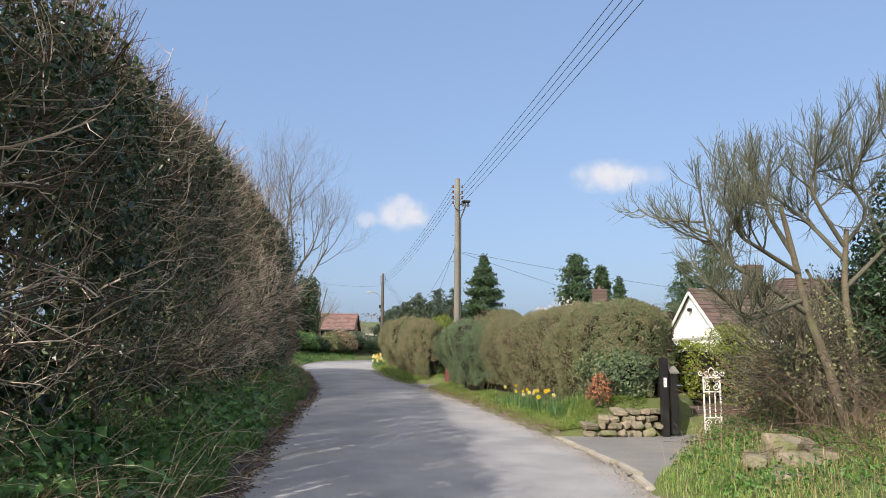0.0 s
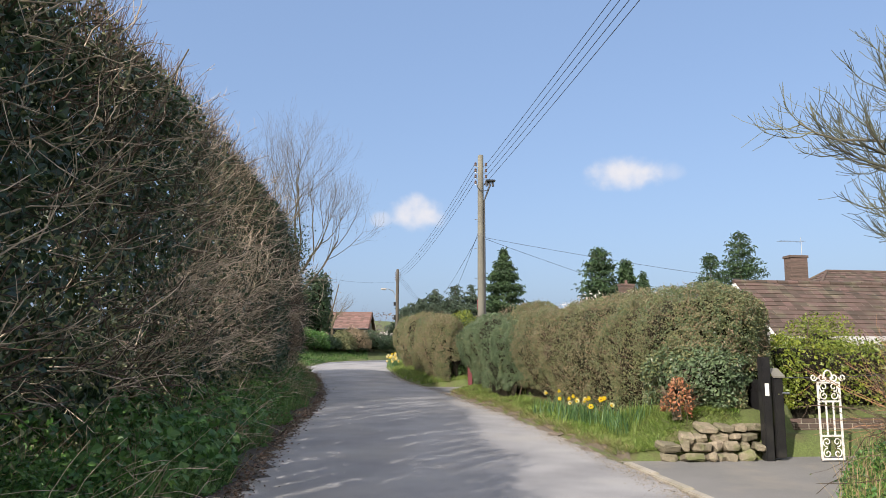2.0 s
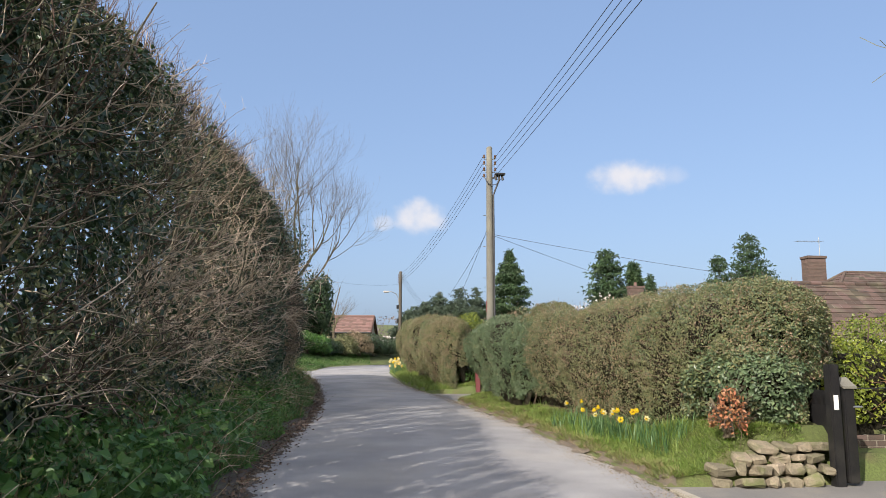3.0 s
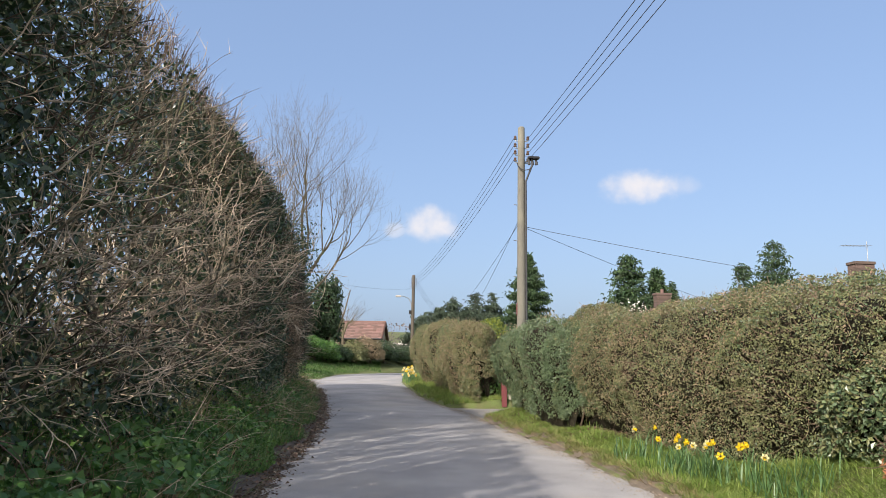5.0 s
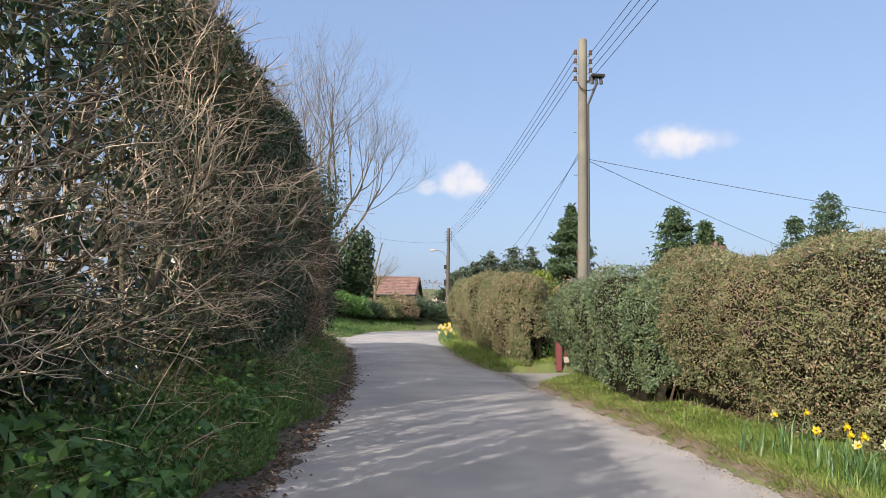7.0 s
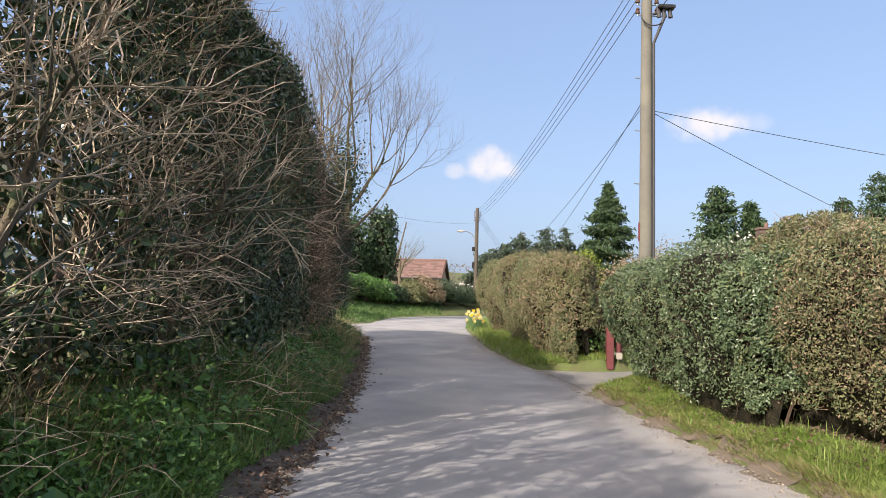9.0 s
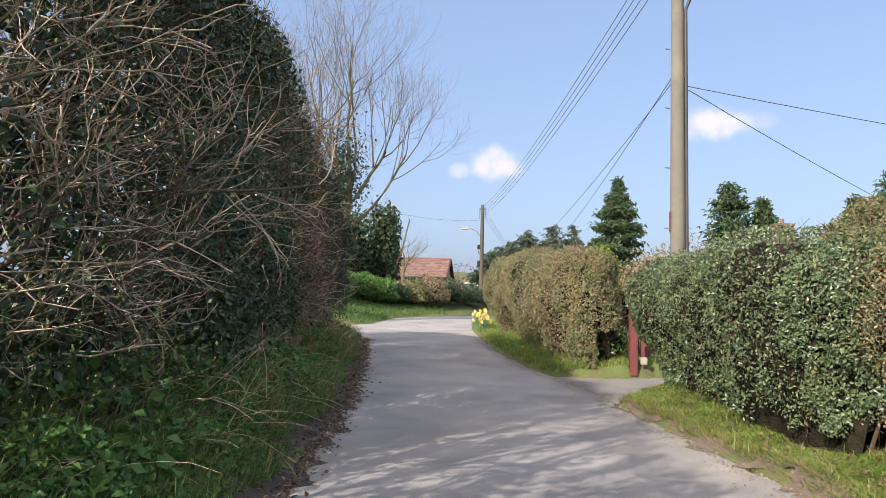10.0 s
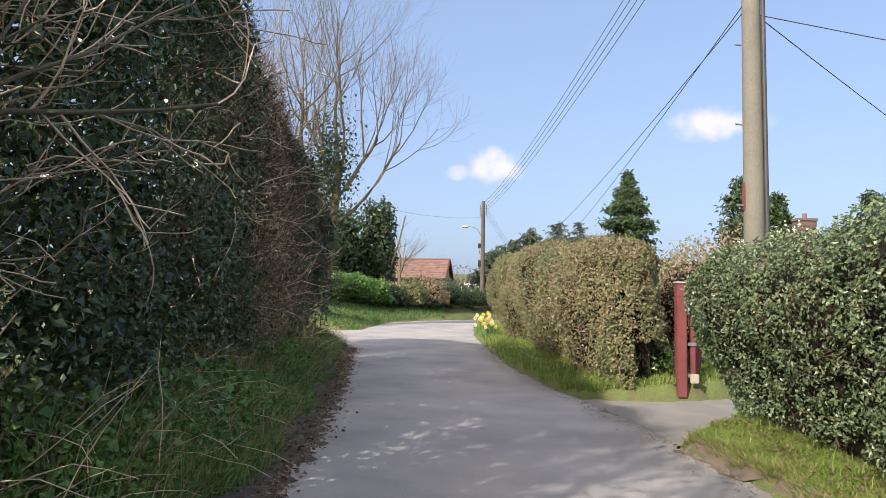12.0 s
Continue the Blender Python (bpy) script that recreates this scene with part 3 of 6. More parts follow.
def gappy(P, rng, strength=0.9, level=0.30):
    """Which points stay: the hedge is thin in streaks, where low sun finds its way between the stems."""
    a = P[:, 1] - 1.136 * P[:, 0]
    b = P[:, 2] + SUN_SLOPE * P[:, 0]
    q = np.stack([a * 6.0, b * 0.95, np.zeros(len(P))], 1)
    hole = lumps(q, 1.0, 2.5) + 0.45 * lumps(q, 2.7, 6.1) + 0.25 * lumps(np.stack([a * 0.5, b * 0.2, 0 * a], 1), 1.0, 1.0)
    thin = smooth01((P[:, 1] - 13.3) / 2.5) * smooth01((21.0 - P[:, 1]) / 1.5)
    hole = hole + 0.13 + 0.20 * smooth01((4.2 - P[:, 2]) / 1.2) + 0.36 * thin
    open_to = smooth01((P[:, 2] - 1.3) / 0.8) * (0.25 + 0.75 * smooth01((20.5 - P[:, 1]) / 2.5))
    return (hole < level) | (rng.uniform(size=len(P)) > strength * open_to)


def left_hedge(name, y0, y1, rng, label, leafiness, ivy, twig, leaf_mat, leaf_size, seed):
    base = (-2.4, (y0 + y1) / 2, float(land(-2.4, (y0 + y1) / 2)))
    h = thing(name, base, label, "hedge", "tall hedge along the lane")
    span = y1 - y0
    # stems
    k = int(span * 3.0)
    ys = rng.uniform(y0, y1, k)
    root = np.stack([-2.5 + 0.45 * rng.normal(size=k) - 0.3, ys, np.zeros(k)], 1)
    root[:, 2] = land(root[:, 0], root[:, 1]) - 0.05
    D = np.stack([0.08 + 0.10 * rng.normal(size=k), 0.14 * rng.normal(size=k), np.ones(k)], 1)
    stem = twigs(root, D, np.interp(ys, HL_Y, HL_TOP) * 0.74, 0.035, rng, n=6, wander=0.07, lift=0.1, vary=0.1)
    ok = stem[0][:, :, 0].max(1) < -2.05
    stem = (stem[0][ok], stem[1][ok])
    stuff("woody_base", *tubes(*stem, sides=5), M_BARK, h, "mossy upright hedge stems", True)
    arms = shoots(*stem, 8, 0.8, rng, spread=0.75, n=5, wander=0.2, lift=0.15)
    arms[1][:] *= 1.1
    tip = arms[0].max(1)
    ok = (tip[:, 2] < np.interp(tip[:, 1], HL_Y, HL_TOP) + 0.15) & (tip[:, 0] < -1.35)
    arms = (arms[0][ok], arms[1][ok])
    stuff("branch_mass", *tubes(*arms, sides=4), M_BARK, h)
    # twigs on the face
    k = int(span * twig * 0.8)
    yy, hh = rng.uniform(y0, y1, k), rng.uniform(0.10, 1.12, k)
    P, N = left_face(yy, hh)
    P = P - N * rng.uniform(-0.04, 0.42, k)[:, None]
    ok = gappy(P, rng, 0.95)
    P, N, hh, k = P[ok], N[ok], hh[ok], int(ok.sum())
    D = N * 1.0 + 0.55 * rng.normal(size=(k, 3)) + np.array([0, 0, 0.15])
    tw = twigs(P, D, 0.42 - 0.16 * smooth01((hh - 0.6) / 0.4), 0.0070, rng, n=4, wander=0.30, lift=0.10)
    side = shoots(*tw, 2, 0.2, rng, spread=0.7, n=3, wander=0.3, lift=0.1)
    side[1][:] *= 0.85
    stuff("twig_mass", *join(tubes(*tw), tubes(*side)), M_TWIG, h)
    # paler twigs whose colour carries the sun that strikes the face
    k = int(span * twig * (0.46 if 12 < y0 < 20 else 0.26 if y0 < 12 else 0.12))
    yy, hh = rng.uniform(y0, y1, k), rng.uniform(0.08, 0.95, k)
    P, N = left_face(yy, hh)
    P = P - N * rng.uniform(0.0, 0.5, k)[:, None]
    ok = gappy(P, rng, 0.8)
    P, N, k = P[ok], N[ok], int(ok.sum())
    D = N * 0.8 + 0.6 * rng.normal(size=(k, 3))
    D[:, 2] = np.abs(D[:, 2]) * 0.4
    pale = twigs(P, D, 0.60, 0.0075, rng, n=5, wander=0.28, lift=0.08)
    ps = shoots(*pale, 3, 0.24, rng, spread=0.7, n=3, wander=0.3, lift=0.1)
    stuff("pale_twig_mass", *join(tubes(*pale), tubes(*ps)), M_PALE_LIT_TWIG, h, "pale grey sunlit twigs")
    # straight young shoots along the ragged top
    k = int(span * 70)
    yy, hh = rng.uniform(y0, y1, k), rng.uniform(0.88, 1.18, k)
    P, N = left_face(yy, hh)
    top = twigs(P - N * 0.1, N * 0.35 + 0.25 * rng.normal(size=(k, 3)) + np.array([0.15, 0, 0.8]), 0.42, 0.0055, rng, n=4, wander=0.12, lift=0.12)
    ts = shoots(*top, 2, 0.14, rng, spread=0.6, n=3, wander=0.2, lift=0.2)
    stuff("shoot_mass", *join(tubes(*top), tubes(*ts)), M_TWIG, h, "reddish young shoots on top")
    # leaves
    for tag, count, mat, size, depth, lo, hi, gap in (("foliage", leafiness, leaf_mat, leaf_size, 0.5, 0.0, 1.3, -0.15), ("ivy_foliage", ivy, M_IVY, 0.075, 0.75, 0.0, 1.25, 0.1)):
        k = int(span * count * 2.6)
        if k < 10:
            continue
        yy, hh = rng.uniform(y0, y1, k), rng.uniform(lo, hi, k)
        P, N = left_face(yy, hh)
        keep = lumps(P, 0.75 if tag == "ivy_foliage" else 1.2, seed) + 0.3 * rng.normal(size=k) > gap - (0.9 if tag == "ivy_foliage" else 0.0) * (hh - 0.45)
        P, N = P[keep], N[keep]
        P = P[ok := gappy(P, rng, 0.97) & ((lumps(P, 7.0, seed + 8) + 0.5 * lumps(P, 15.0, seed) < 0.30) | (rng.uniform(size=len(P)) > 0.85))]
        N = N[ok]
        P = P + N * (0.10 - depth * rng.uniform(0, 1, len(P)) ** 1.3)[:, None] + 0.03 * rng.normal(size=P.shape)
        stuff(tag, *leaves(P, N, size, rng, 0.72 if tag == "ivy_foliage" else 0.55), mat, h)
    # dense dark ivy leaves behind the face, added to block sky and deepen shade
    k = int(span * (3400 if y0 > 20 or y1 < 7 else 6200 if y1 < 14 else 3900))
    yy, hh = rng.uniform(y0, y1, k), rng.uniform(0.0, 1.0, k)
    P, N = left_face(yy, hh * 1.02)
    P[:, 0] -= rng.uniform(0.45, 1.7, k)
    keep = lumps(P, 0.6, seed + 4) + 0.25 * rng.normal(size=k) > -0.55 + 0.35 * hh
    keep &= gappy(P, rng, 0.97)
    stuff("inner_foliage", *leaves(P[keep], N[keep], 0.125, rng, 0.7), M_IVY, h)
    return h


rng = np.random.default_rng(11)
left_hedge("overgrown_hedge", -3.0, 6.5, rng, "tall overgrown hedge with bare twigs and ivy on a bank", 900, 3000, 300, M_OLIVE, 0.05, 1.0)
left_hedge("overgrown_hedge", 6.5, 13.0, rng, "tall overgrown hedge of brown twigs with dark ivy patches", 1500, 4200, 260, M_OLIVE, 0.05, 2.0)
left_hedge("overgrown_hedge", 13.0, 20.5, rng, "tall bare hawthorn hedge with pale tangled twigs", 1300, 2300, 320, M_OLIVE, 0.05, 3.0)
left_hedge("ivy_hedge", 20.5, 26.5, rng, "tall hedge smothered in dark glossy ivy", 900, 6400, 110, M_HOLLY, 0.06, 4.0)
left_hedge("beech_hedge", 26.5, 30.0, rng, "tall clipped hedge with dry brown twigs", 3800, 700, 420, M_BROWN, 0.05, 5.0)
left_hedge("ivy_hedge", 30.0, 34.4, rng, "tall dark evergreen hedge end by the junction", 1200, 5000, 110, M_IVY, 0.06, 6.0)

# ---- the clipped hedges on the sunny side ----



def even_arc(u):
    """Spreads 0 to 1 evenly over the round-shouldered cross-section of a clipped hedge."""
    a = np.linspace(0, 1, 600)
    px, pz = -np.cos(math.pi * a), np.sin(math.pi * a)
    px, pz = np.sign(px) * np.abs(px) ** 0.58, np.abs(pz) ** 0.58
    s = np.concatenate([[0], np.cumsum(np.hypot(np.diff(px) * 0.9, np.diff(pz) * 2.2))])
    return np.interp(u, s / s[-1], a)


def clipped(name, line, rng, label, mats, size, density, seed, under=0.04, twiggy=30, turn=0.0, undercut=0.28, group="clipped garden hedges", flat=None, twig_mat=M_TWIG):
    """A clipped hedge along a line of (face x, y, top z, thickness). A closed core coloured near black as inner shade,
    a skin of small leaves and twig ends.
    """
    line = np.array(line, dtype=float)
    y0, y1 = line[0, 1], line[-1, 1]
    mid = (line[0] + line[-1]) / 2
    base = (mid[0] + 0.8, mid[1], float(land(mid[0] + 0.8, mid[1])))
    h = thing(name, base, label, "hedge", group)
    h.rotation_euler.z = radians(turn)
    clear = ([y0, y1], [under, under]) if np.isscalar(under) else under

    def skin(yy, a, inset):
        """a runs from the foot of the face (0) over the top to the back (1); ends are rounded."""
        f, top, th = (np.interp(yy, line[:, 1], line[:, i]) for i in (0, 2, 3))
        endy = np.minimum(yy - y0, y1 - yy)
        rnd = np.sqrt(np.clip(1 - (1 - np.clip(endy / 0.55, 0, 1)) ** 2, 0.0005, 1))
        foot = (land(f + 0.4, yy) if flat is None else flat) + (np.interp(yy, *clear) * (0.75 + 0.45 * np.sin(yy * 4.3 + seed) * np.sin(yy * 9.1)) if inset < 0.125 else 0.02)
        hgt = (top - foot) * (0.80 + 0.20 * rnd)
        ang = math.pi * a
        ex = 0.58
        cx, cz = -np.cos(ang), np.sin(ang)
        px = np.sign(cx) * np.abs(cx) ** ex
        pz = np.abs(cz) ** ex
        half = th / 2 * rnd ** 0.9
        lean = 0.16 * (1 - pz)
        x = f + th / 2 + px * (half - lean * half) - px * inset * rnd
        z = foot + hgt * pz - inset * pz * rnd
        x = x + (undercut + inset * 0.5) * smooth01(1 - pz / 0.6) * (px < 0) * rnd
        P = np.stack([x, yy, z], 1)
        push = 0.24 * lumps(P, 0.7, seed) + 0.13 * lumps(P, 1.7, seed + 2) + 0.03 * lumps(P, 5.0, seed + 3)
        ny = -(1 - np.clip((yy - y0) / 0.55, 0, 1)) + (1 - np.clip((y1 - yy) / 0.55, 0, 1))
        N = unit(np.stack([px * 0.9, ny * 1.2, pz ** 6 * 1.4 + 0.1], 1))
        P += N * (push * (1 - 0.1 * pz))[:, None]
        return P, N

    # closed shell whose near-black colour stands for shade between the leaves
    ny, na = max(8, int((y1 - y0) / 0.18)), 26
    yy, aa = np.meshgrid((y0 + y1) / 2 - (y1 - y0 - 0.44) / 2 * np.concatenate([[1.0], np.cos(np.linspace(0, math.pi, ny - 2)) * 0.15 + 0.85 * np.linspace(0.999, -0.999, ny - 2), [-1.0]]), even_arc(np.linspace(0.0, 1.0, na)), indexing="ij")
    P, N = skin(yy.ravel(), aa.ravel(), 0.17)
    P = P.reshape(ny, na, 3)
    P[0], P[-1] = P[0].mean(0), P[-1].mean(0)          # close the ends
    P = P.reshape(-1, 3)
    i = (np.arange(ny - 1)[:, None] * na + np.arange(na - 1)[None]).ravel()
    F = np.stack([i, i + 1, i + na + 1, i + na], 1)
    core = stuff("inner_wood", P, F, M_CORE, h, "near-black core with the hedge's inner shade put into its colour")
    area = (y1 - y0) * 5.2
    n = int(area * density * 0.9)
    pick = rng.uniform(size=n)
    for mi, (mat, share) in enumerate(mats):
        k = int(n * 1.5 * (share if share < 1 else 1))
        yy, a = rng.uniform(y0, y1, k), even_arc(rng.uniform(0.0, 0.85, k))
        e = int(min(0.5, 2.6 / (y1 - y0)) * k)          # thicken the rounded ends
        ends = (1 - np.cos(rng.uniform(0, math.pi / 2, e))) * 0.55
        yy[:e] = np.where(rng.uniform(size=e) < 0.5, y0 + ends, y1 - ends)
        P, N = skin(yy, a, 0.0)
        if mi:
            keep = 0.7 * lumps(P, 0.9, seed + 9 * mi) + 0.6 * lumps(P, 7.0, seed + 4 * mi) + 0.15 * rng.normal(size=k) > 0.15
            P, N = P[keep], N[keep]
        tuft = lumps(P, 11.0, seed + 5) + 0.6 * lumps(P, 23.0, seed + 6)          # leaves gather in tufts, with dark gaps between
        keep = (tuft < 0.45) | (rng.uniform(size=len(P)) > 0.8)
        P, N, tuft = P[keep], N[keep], tuft[keep]
        P = P - N * (0.05 * np.clip(tuft + 0.5, 0, 1.2))[:, None]
        P = P + N * (0.04 - 0.13 * rng.uniform(0, 1, len(P)) ** 1.6)[:, None]
        stuff("foliage", *leaves(P, N, size, rng, 0.6, 0.8), mat, h)
    k = int(area * twiggy)
    yy, a = rng.uniform(y0, y1, k), even_arc(rng.uniform(0.0, 0.75, k))
    P, N = skin(yy, a, 0.12)
    tw = twigs(P, N + 0.6 * rng.normal(size=(k, 3)), 0.20, 0.0035, rng, n=3, wander=0.3, lift=0.1)
    stuff("twig_mass", *tubes(*tw), twig_mat, h)
    # feet of the shrubs
    k = max(4, int((y1 - y0) * 2.2))
    ys = np.linspace(y0 + 0.4, y1 - 0.4, k) + 0.1 * rng.normal(size=k)
    fx = np.interp(ys, line[:, 1], line[:, 0]) + np.interp(ys, line[:, 1], line[:, 3]) * 0.45
    root = np.stack([fx, ys, land(fx, ys) - 0.05], 1)
    st = twigs(root, np.stack([0.2 * rng.normal(size=k), 0.2 * rng.normal(size=k), np.ones(k)], 1), 0.9, 0.019, rng, n=4, wander=0.2)
    stuff("woody_base", *tubes(*st, sides=5), M_TWIG, h)
    return h


rng = np.random.default_rng(23)
M_HEDGETWIG = material("clipped_twig", (0.29, 0.21, 0.145), (0.17, 0.12, 0.085), 0.8, 3, 60, 0.2, spread=0.35)
clipped("clipped_hedge", [(4.80, 12.75, 2.40, 1.7), (4.5, 15, 2.60, 1.8), (4.25, 17.6, 2.68, 1.8), (4.0, 19.4, 2.74, 1.8), (3.85, 21.2, 2.72, 1.7)], rng,
        "clipped mixed hedge with brown and olive leaves", ((M_OLIVE, 0.9), (M_BROWN, 0.75), (M_HOLLY, 0.6)), 0.029, 2500, 1.0, under=([12, 18.4, 19.6, 21.5], [0.04, 0.04, 0.30, 0.36]), twiggy=75, twig_mat=M_HEDGETWIG)
clipped("evergreen_hedge", [(3.45, 20.2, 2.60, 1.8), (3.20, 22.0, 2.64, 1.9), (3.24, 23.6, 2.60, 1.9), (3.45, 25.4, 2.38, 1.6)], rng,
        "dense dark green clipped hedge hollow at its foot", ((M_HOLLY, 0.95), (M_OLIVE, 0.25)), 0.037, 2300, 2.0, undercut=0.36, under=([20, 21.6, 23.4, 25.4], [0.42, 0.40, 0.24, 0.22]))
clipped("garden_hedge", [(3.0, 27.5, 2.85, 1.15), (2.75, 30, 3.0, 1.5), (2.5, 34, 3.1, 1.5), (2.35, 38.2, 3.1, 1.5)], rng,
        "clipped hedge with brown twigs and green patches", ((M_OLIVE, 0.9), (M_BROWN, 0.7), (M_HOLLY, 0.4)), 0.045, 1100, 3.0, twiggy=70, twig_mat=M_HEDGETWIG)
clipped("evergreen_hedge", [(4.62, 12.55, 1.72, 1.5), (4.52, 13.3, 1.85, 1.6), (4.5, 14.2, 1.6, 1.5)], rng,
        "dark green leafy end of the clipped hedge", ((M_HOLLY, 0.7), (M_OLIVE, 0.6)), 0.055, 1300, 5.0)
# dead leaves on the bare earth in the hollow
duff = thing("hedge_litter", (4.2, 21.8, float(land(4.2, 21.8))), "dead leaves on bare earth below the hollow hedge", "litter", kind="stuff")
k = 5200
yy = rng.uniform(18.8, 25.2, k)
xx = np.interp(yy, [18.8, 21, 25.2], [4.15, 3.75, 3.75]) + rng.uniform(-0.2, 1.1, k)
P = np.stack([xx, yy, land(xx, yy) + 0.012], 1)
stuff("dead_foliage", *leaves(P, np.tile([0, 0, 1.0], (k, 1)), 0.05, rng, 0.6, 0.5), M_DEAD, duff)

# hawthorns that lean out of the tall hedge
rng = np.random.default_rng(29)
for k in range(12):
    y = 12.8 + 0.68 * k + rng.uniform(-0.2, 0.2)
    x = -2.45 + rng.uniform(-0.2, 0.15)
    t = thing("hawthorn", (x, y, float(land(np.array([x]), np.array([y]))[0])), "bare hawthorn with pale tangled branches in the hedge", "shrub", "hawthorns in the hedge")
    lev = grow((x, y, t.location.z - 0.05), (0.28 + 0.12 * rng.normal(), 0.2 * rng.normal(), 1), 1.4 + (0.6 if y > 16.5 else 0.0), 0.055, 3, rng, split=(7, 6, 4), shrink=0.55, spread=0.85, lift=0.05, wander=0.2, first=0.25, thin=0.5, n=5)
    V, F = tubes(*lev[0], 7)
    link_np("trunk", V, F, M_BARK, t, t.location, True)
    stuff("branch_mass", *tubes(*lev[1], 5), M_LICHEN, t, "pale lichen-grown branches", True)
    stuff("twig_mass", *join(*[tubes(p, np.maximum(r, 0.0042), 3) for p, r in lev[2:]]), M_PALE_LIT_TWIG, t)

# ---- poles and wires ----


def z_at(x, y):
    return float(land(np.array([x]), np.array([y]))[0])


def utility_pole(x, y, top, r0, r1, mat, label, arms=4, lift=0.0):
    base = z_at(x, y)
    p = thing("utility_pole", (x, y, base), label, "utility pole", "utility poles")
    h = top - base
    bm = bmesh.new()
    rings = []
    for i in range(9):
        f = i / 8
        r = r0 + (r1 - r0) * f
        rings.append([bm.verts.new((math.cos(a) * r + 0.006 * math.sin(3 * f + 2), math.sin(a) * r, -0.3 + (h + 0.3) * f)) for a in [k * math.pi / 9 for k in range(18)]])
    cap = [bm.verts.new((math.cos(a) * r1 * 0.75, math.sin(a) * r1 * 0.75, h + 0.03)) for a in [k * math.pi / 9 for k in range(18)]]
    rings.append(cap)
    for a, b in zip(rings, rings[1:]):
        for k in range(18):
            bm.faces.new((a[k], a[(k + 1) % 18], b[(k + 1) % 18], b[k]))
    bm.faces.new(cap)
    part("shaft", bm, mat, p, smooth=True)
    for k in range(arms):
        z = h - 0.30 - 0.19 * k + lift
        for sgn in (-1, 1):
            bm = rod(bmesh.new(), (0, 0, z - 0.04), (sgn * (r1 + 0.075), 0, z - 0.04), 0.012, sides=8)
            rod(bm, (sgn * (r1 + 0.075), 0, z - 0.05), (sgn * (r1 + 0.075), 0, z + 0.01), 0.01, sides=8)
            bracket = part("insulator_bracket", bm, M_STEEL, p)
            bm = bmesh.new()
            c = sgn * (r1 + 0.075)
            rod(bm, (c, 0, z - 0.005), (c, 0, z + 0.035), 0.042, 0.034, 12)
            rod(bm, (c, 0, z + 0.035), (c, 0, z + 0.055), 0.024, 0.024, 12)
            rod(bm, (c, 0, z + 0.055), (c, 0, z + 0.09), 0.036, 0.026, 12)
            part("insulator", bm, M_CERAMIC, bracket, "dark brown ceramic insulator")
    return p


POLE = (4.14, 24.95)
p1 = utility_pole(*POLE, 7.70, 0.122, 0.086, M_POLE, "weathered pale timber utility pole behind the clipped hedge")
h1 = 7.70 - p1.location.z
# cable head and its cable on the pole
bm = rod(bmesh.new(), (0.08, -0.05, h1 - 0.90), (0.34, -0.12, h1 - 0.82), 0.02)
box(bm, 0.13, 0.42, -0.22, -0.06, h1 - 0.84, h1 - 0.78, 0.012)
head = part("cable_bracket", bm, M_BLACK, p1, "black steel bracket")
for dx in (0.17, 0.26, 0.36):
    part("cable_terminal", rod(bmesh.new(), (dx, -0.13, h1 - 0.98), (dx - 0.03, -0.13, h1 - 0.80), 0.04, 0.03), M_CABLE, head)
bm = bmesh.new()
rod(bm, (0.26, -0.14, h1 - 0.95), (0.098, -0.06, h1 - 1.4), 0.03, 0.024)
rod(bm, (0.098, -0.06, h1 - 1.4), (0.12, -0.075, 0.2), 0.024, 0.024)
part("down_cable", bm, M_CABLE, p1, "black cable running down the pole")
loop = []
for k in range(13):
    a = math.pi + math.pi * k / 12
    loop.append((0.06 + 0.20 * math.cos(a), -0.14, h1 - 0.95 + 0.18 * math.sin(a)))
V, F = tubes(np.array([loop]), np.full((1, 13), 0.012), 6)
ob = link_np("cable_loop", V, F, M_CABLE, p1)
for k in range(5):
    part("step_bolt", rod(bmesh.new(), (-0.12, 0, h1 - 2.0 - 0.9 * k), (-0.2, -0.02, h1 - 2.0 - 0.9 * k), 0.01, sides=6), M_STEEL, p1)
part("notice", box(bmesh.new(), -0.119, -0.107, -0.03, 0.03, 2.95 - p1.location.z, 3.25 - p1.location.z), M_REDPAINT, p1, "small faded red plate")

p2 = utility_pole(4.05, 63.0, 8.6, 0.15, 0.11, M_POLEDARK, "dark timber utility pole carrying a street light")
h2 = 8.6 - p2.location.z
arc = [(-0.1, 0, h2 - 2.6), (-0.16, 0, h2 - 2.1), (-0.35, 0, h2 - 1.75), (-0.7, 0, h2 - 1.6), (-0.95, 0, h2 - 1.58)]
V, F = tubes(np.array([arc]), np.full((1, 5), 0.03), 8)
arm = link_np("lamp_arm", V, F, M_STEEL, p2)
bm = box(bmesh.new(), -1.35, -0.9, -0.11, 0.11, h2 - 1.68, h2 - 1.54, 0.04)
part("lantern", bm, M_FASCIA, p2, "pale grey street light lantern")
part("switch_box", box(bmesh.new(), -0.3, -0.12, -0.1, 0.1, h2 - 2.95, h2 - 2.65, 0.02), M_BLACK, p2)
part("switch_box", box(bmesh.new(), -0.28, -0.12, -0.1, 0.1, h2 - 4.1, h2 - 3.7, 0.02), M_BLACK, p2)
p3 = utility_pole(-1.55, 57.0, 7.55, 0.13, 0.10, M_POLEDARK, "slim dark timber pole behind the roadside shrubs", arms=1)


def wire(a, b, sag, label, group, r=0.0065):
    n = 24
    u = np.linspace(0, 1, n)[:, None]
    P = np.array(a)[None] * (1 - u) + np.array(b)[None] * u
    P[:, 2] -= sag * 4 * (u * (1 - u))[:, 0]
    V, F = tubes(P[None], np.full((1, n), r), 5)
    ob = link_np("overhead_wire", V, F, M_CABLE, None, tuple(P[0]))
    return tagged(ob, label, "wire", group)


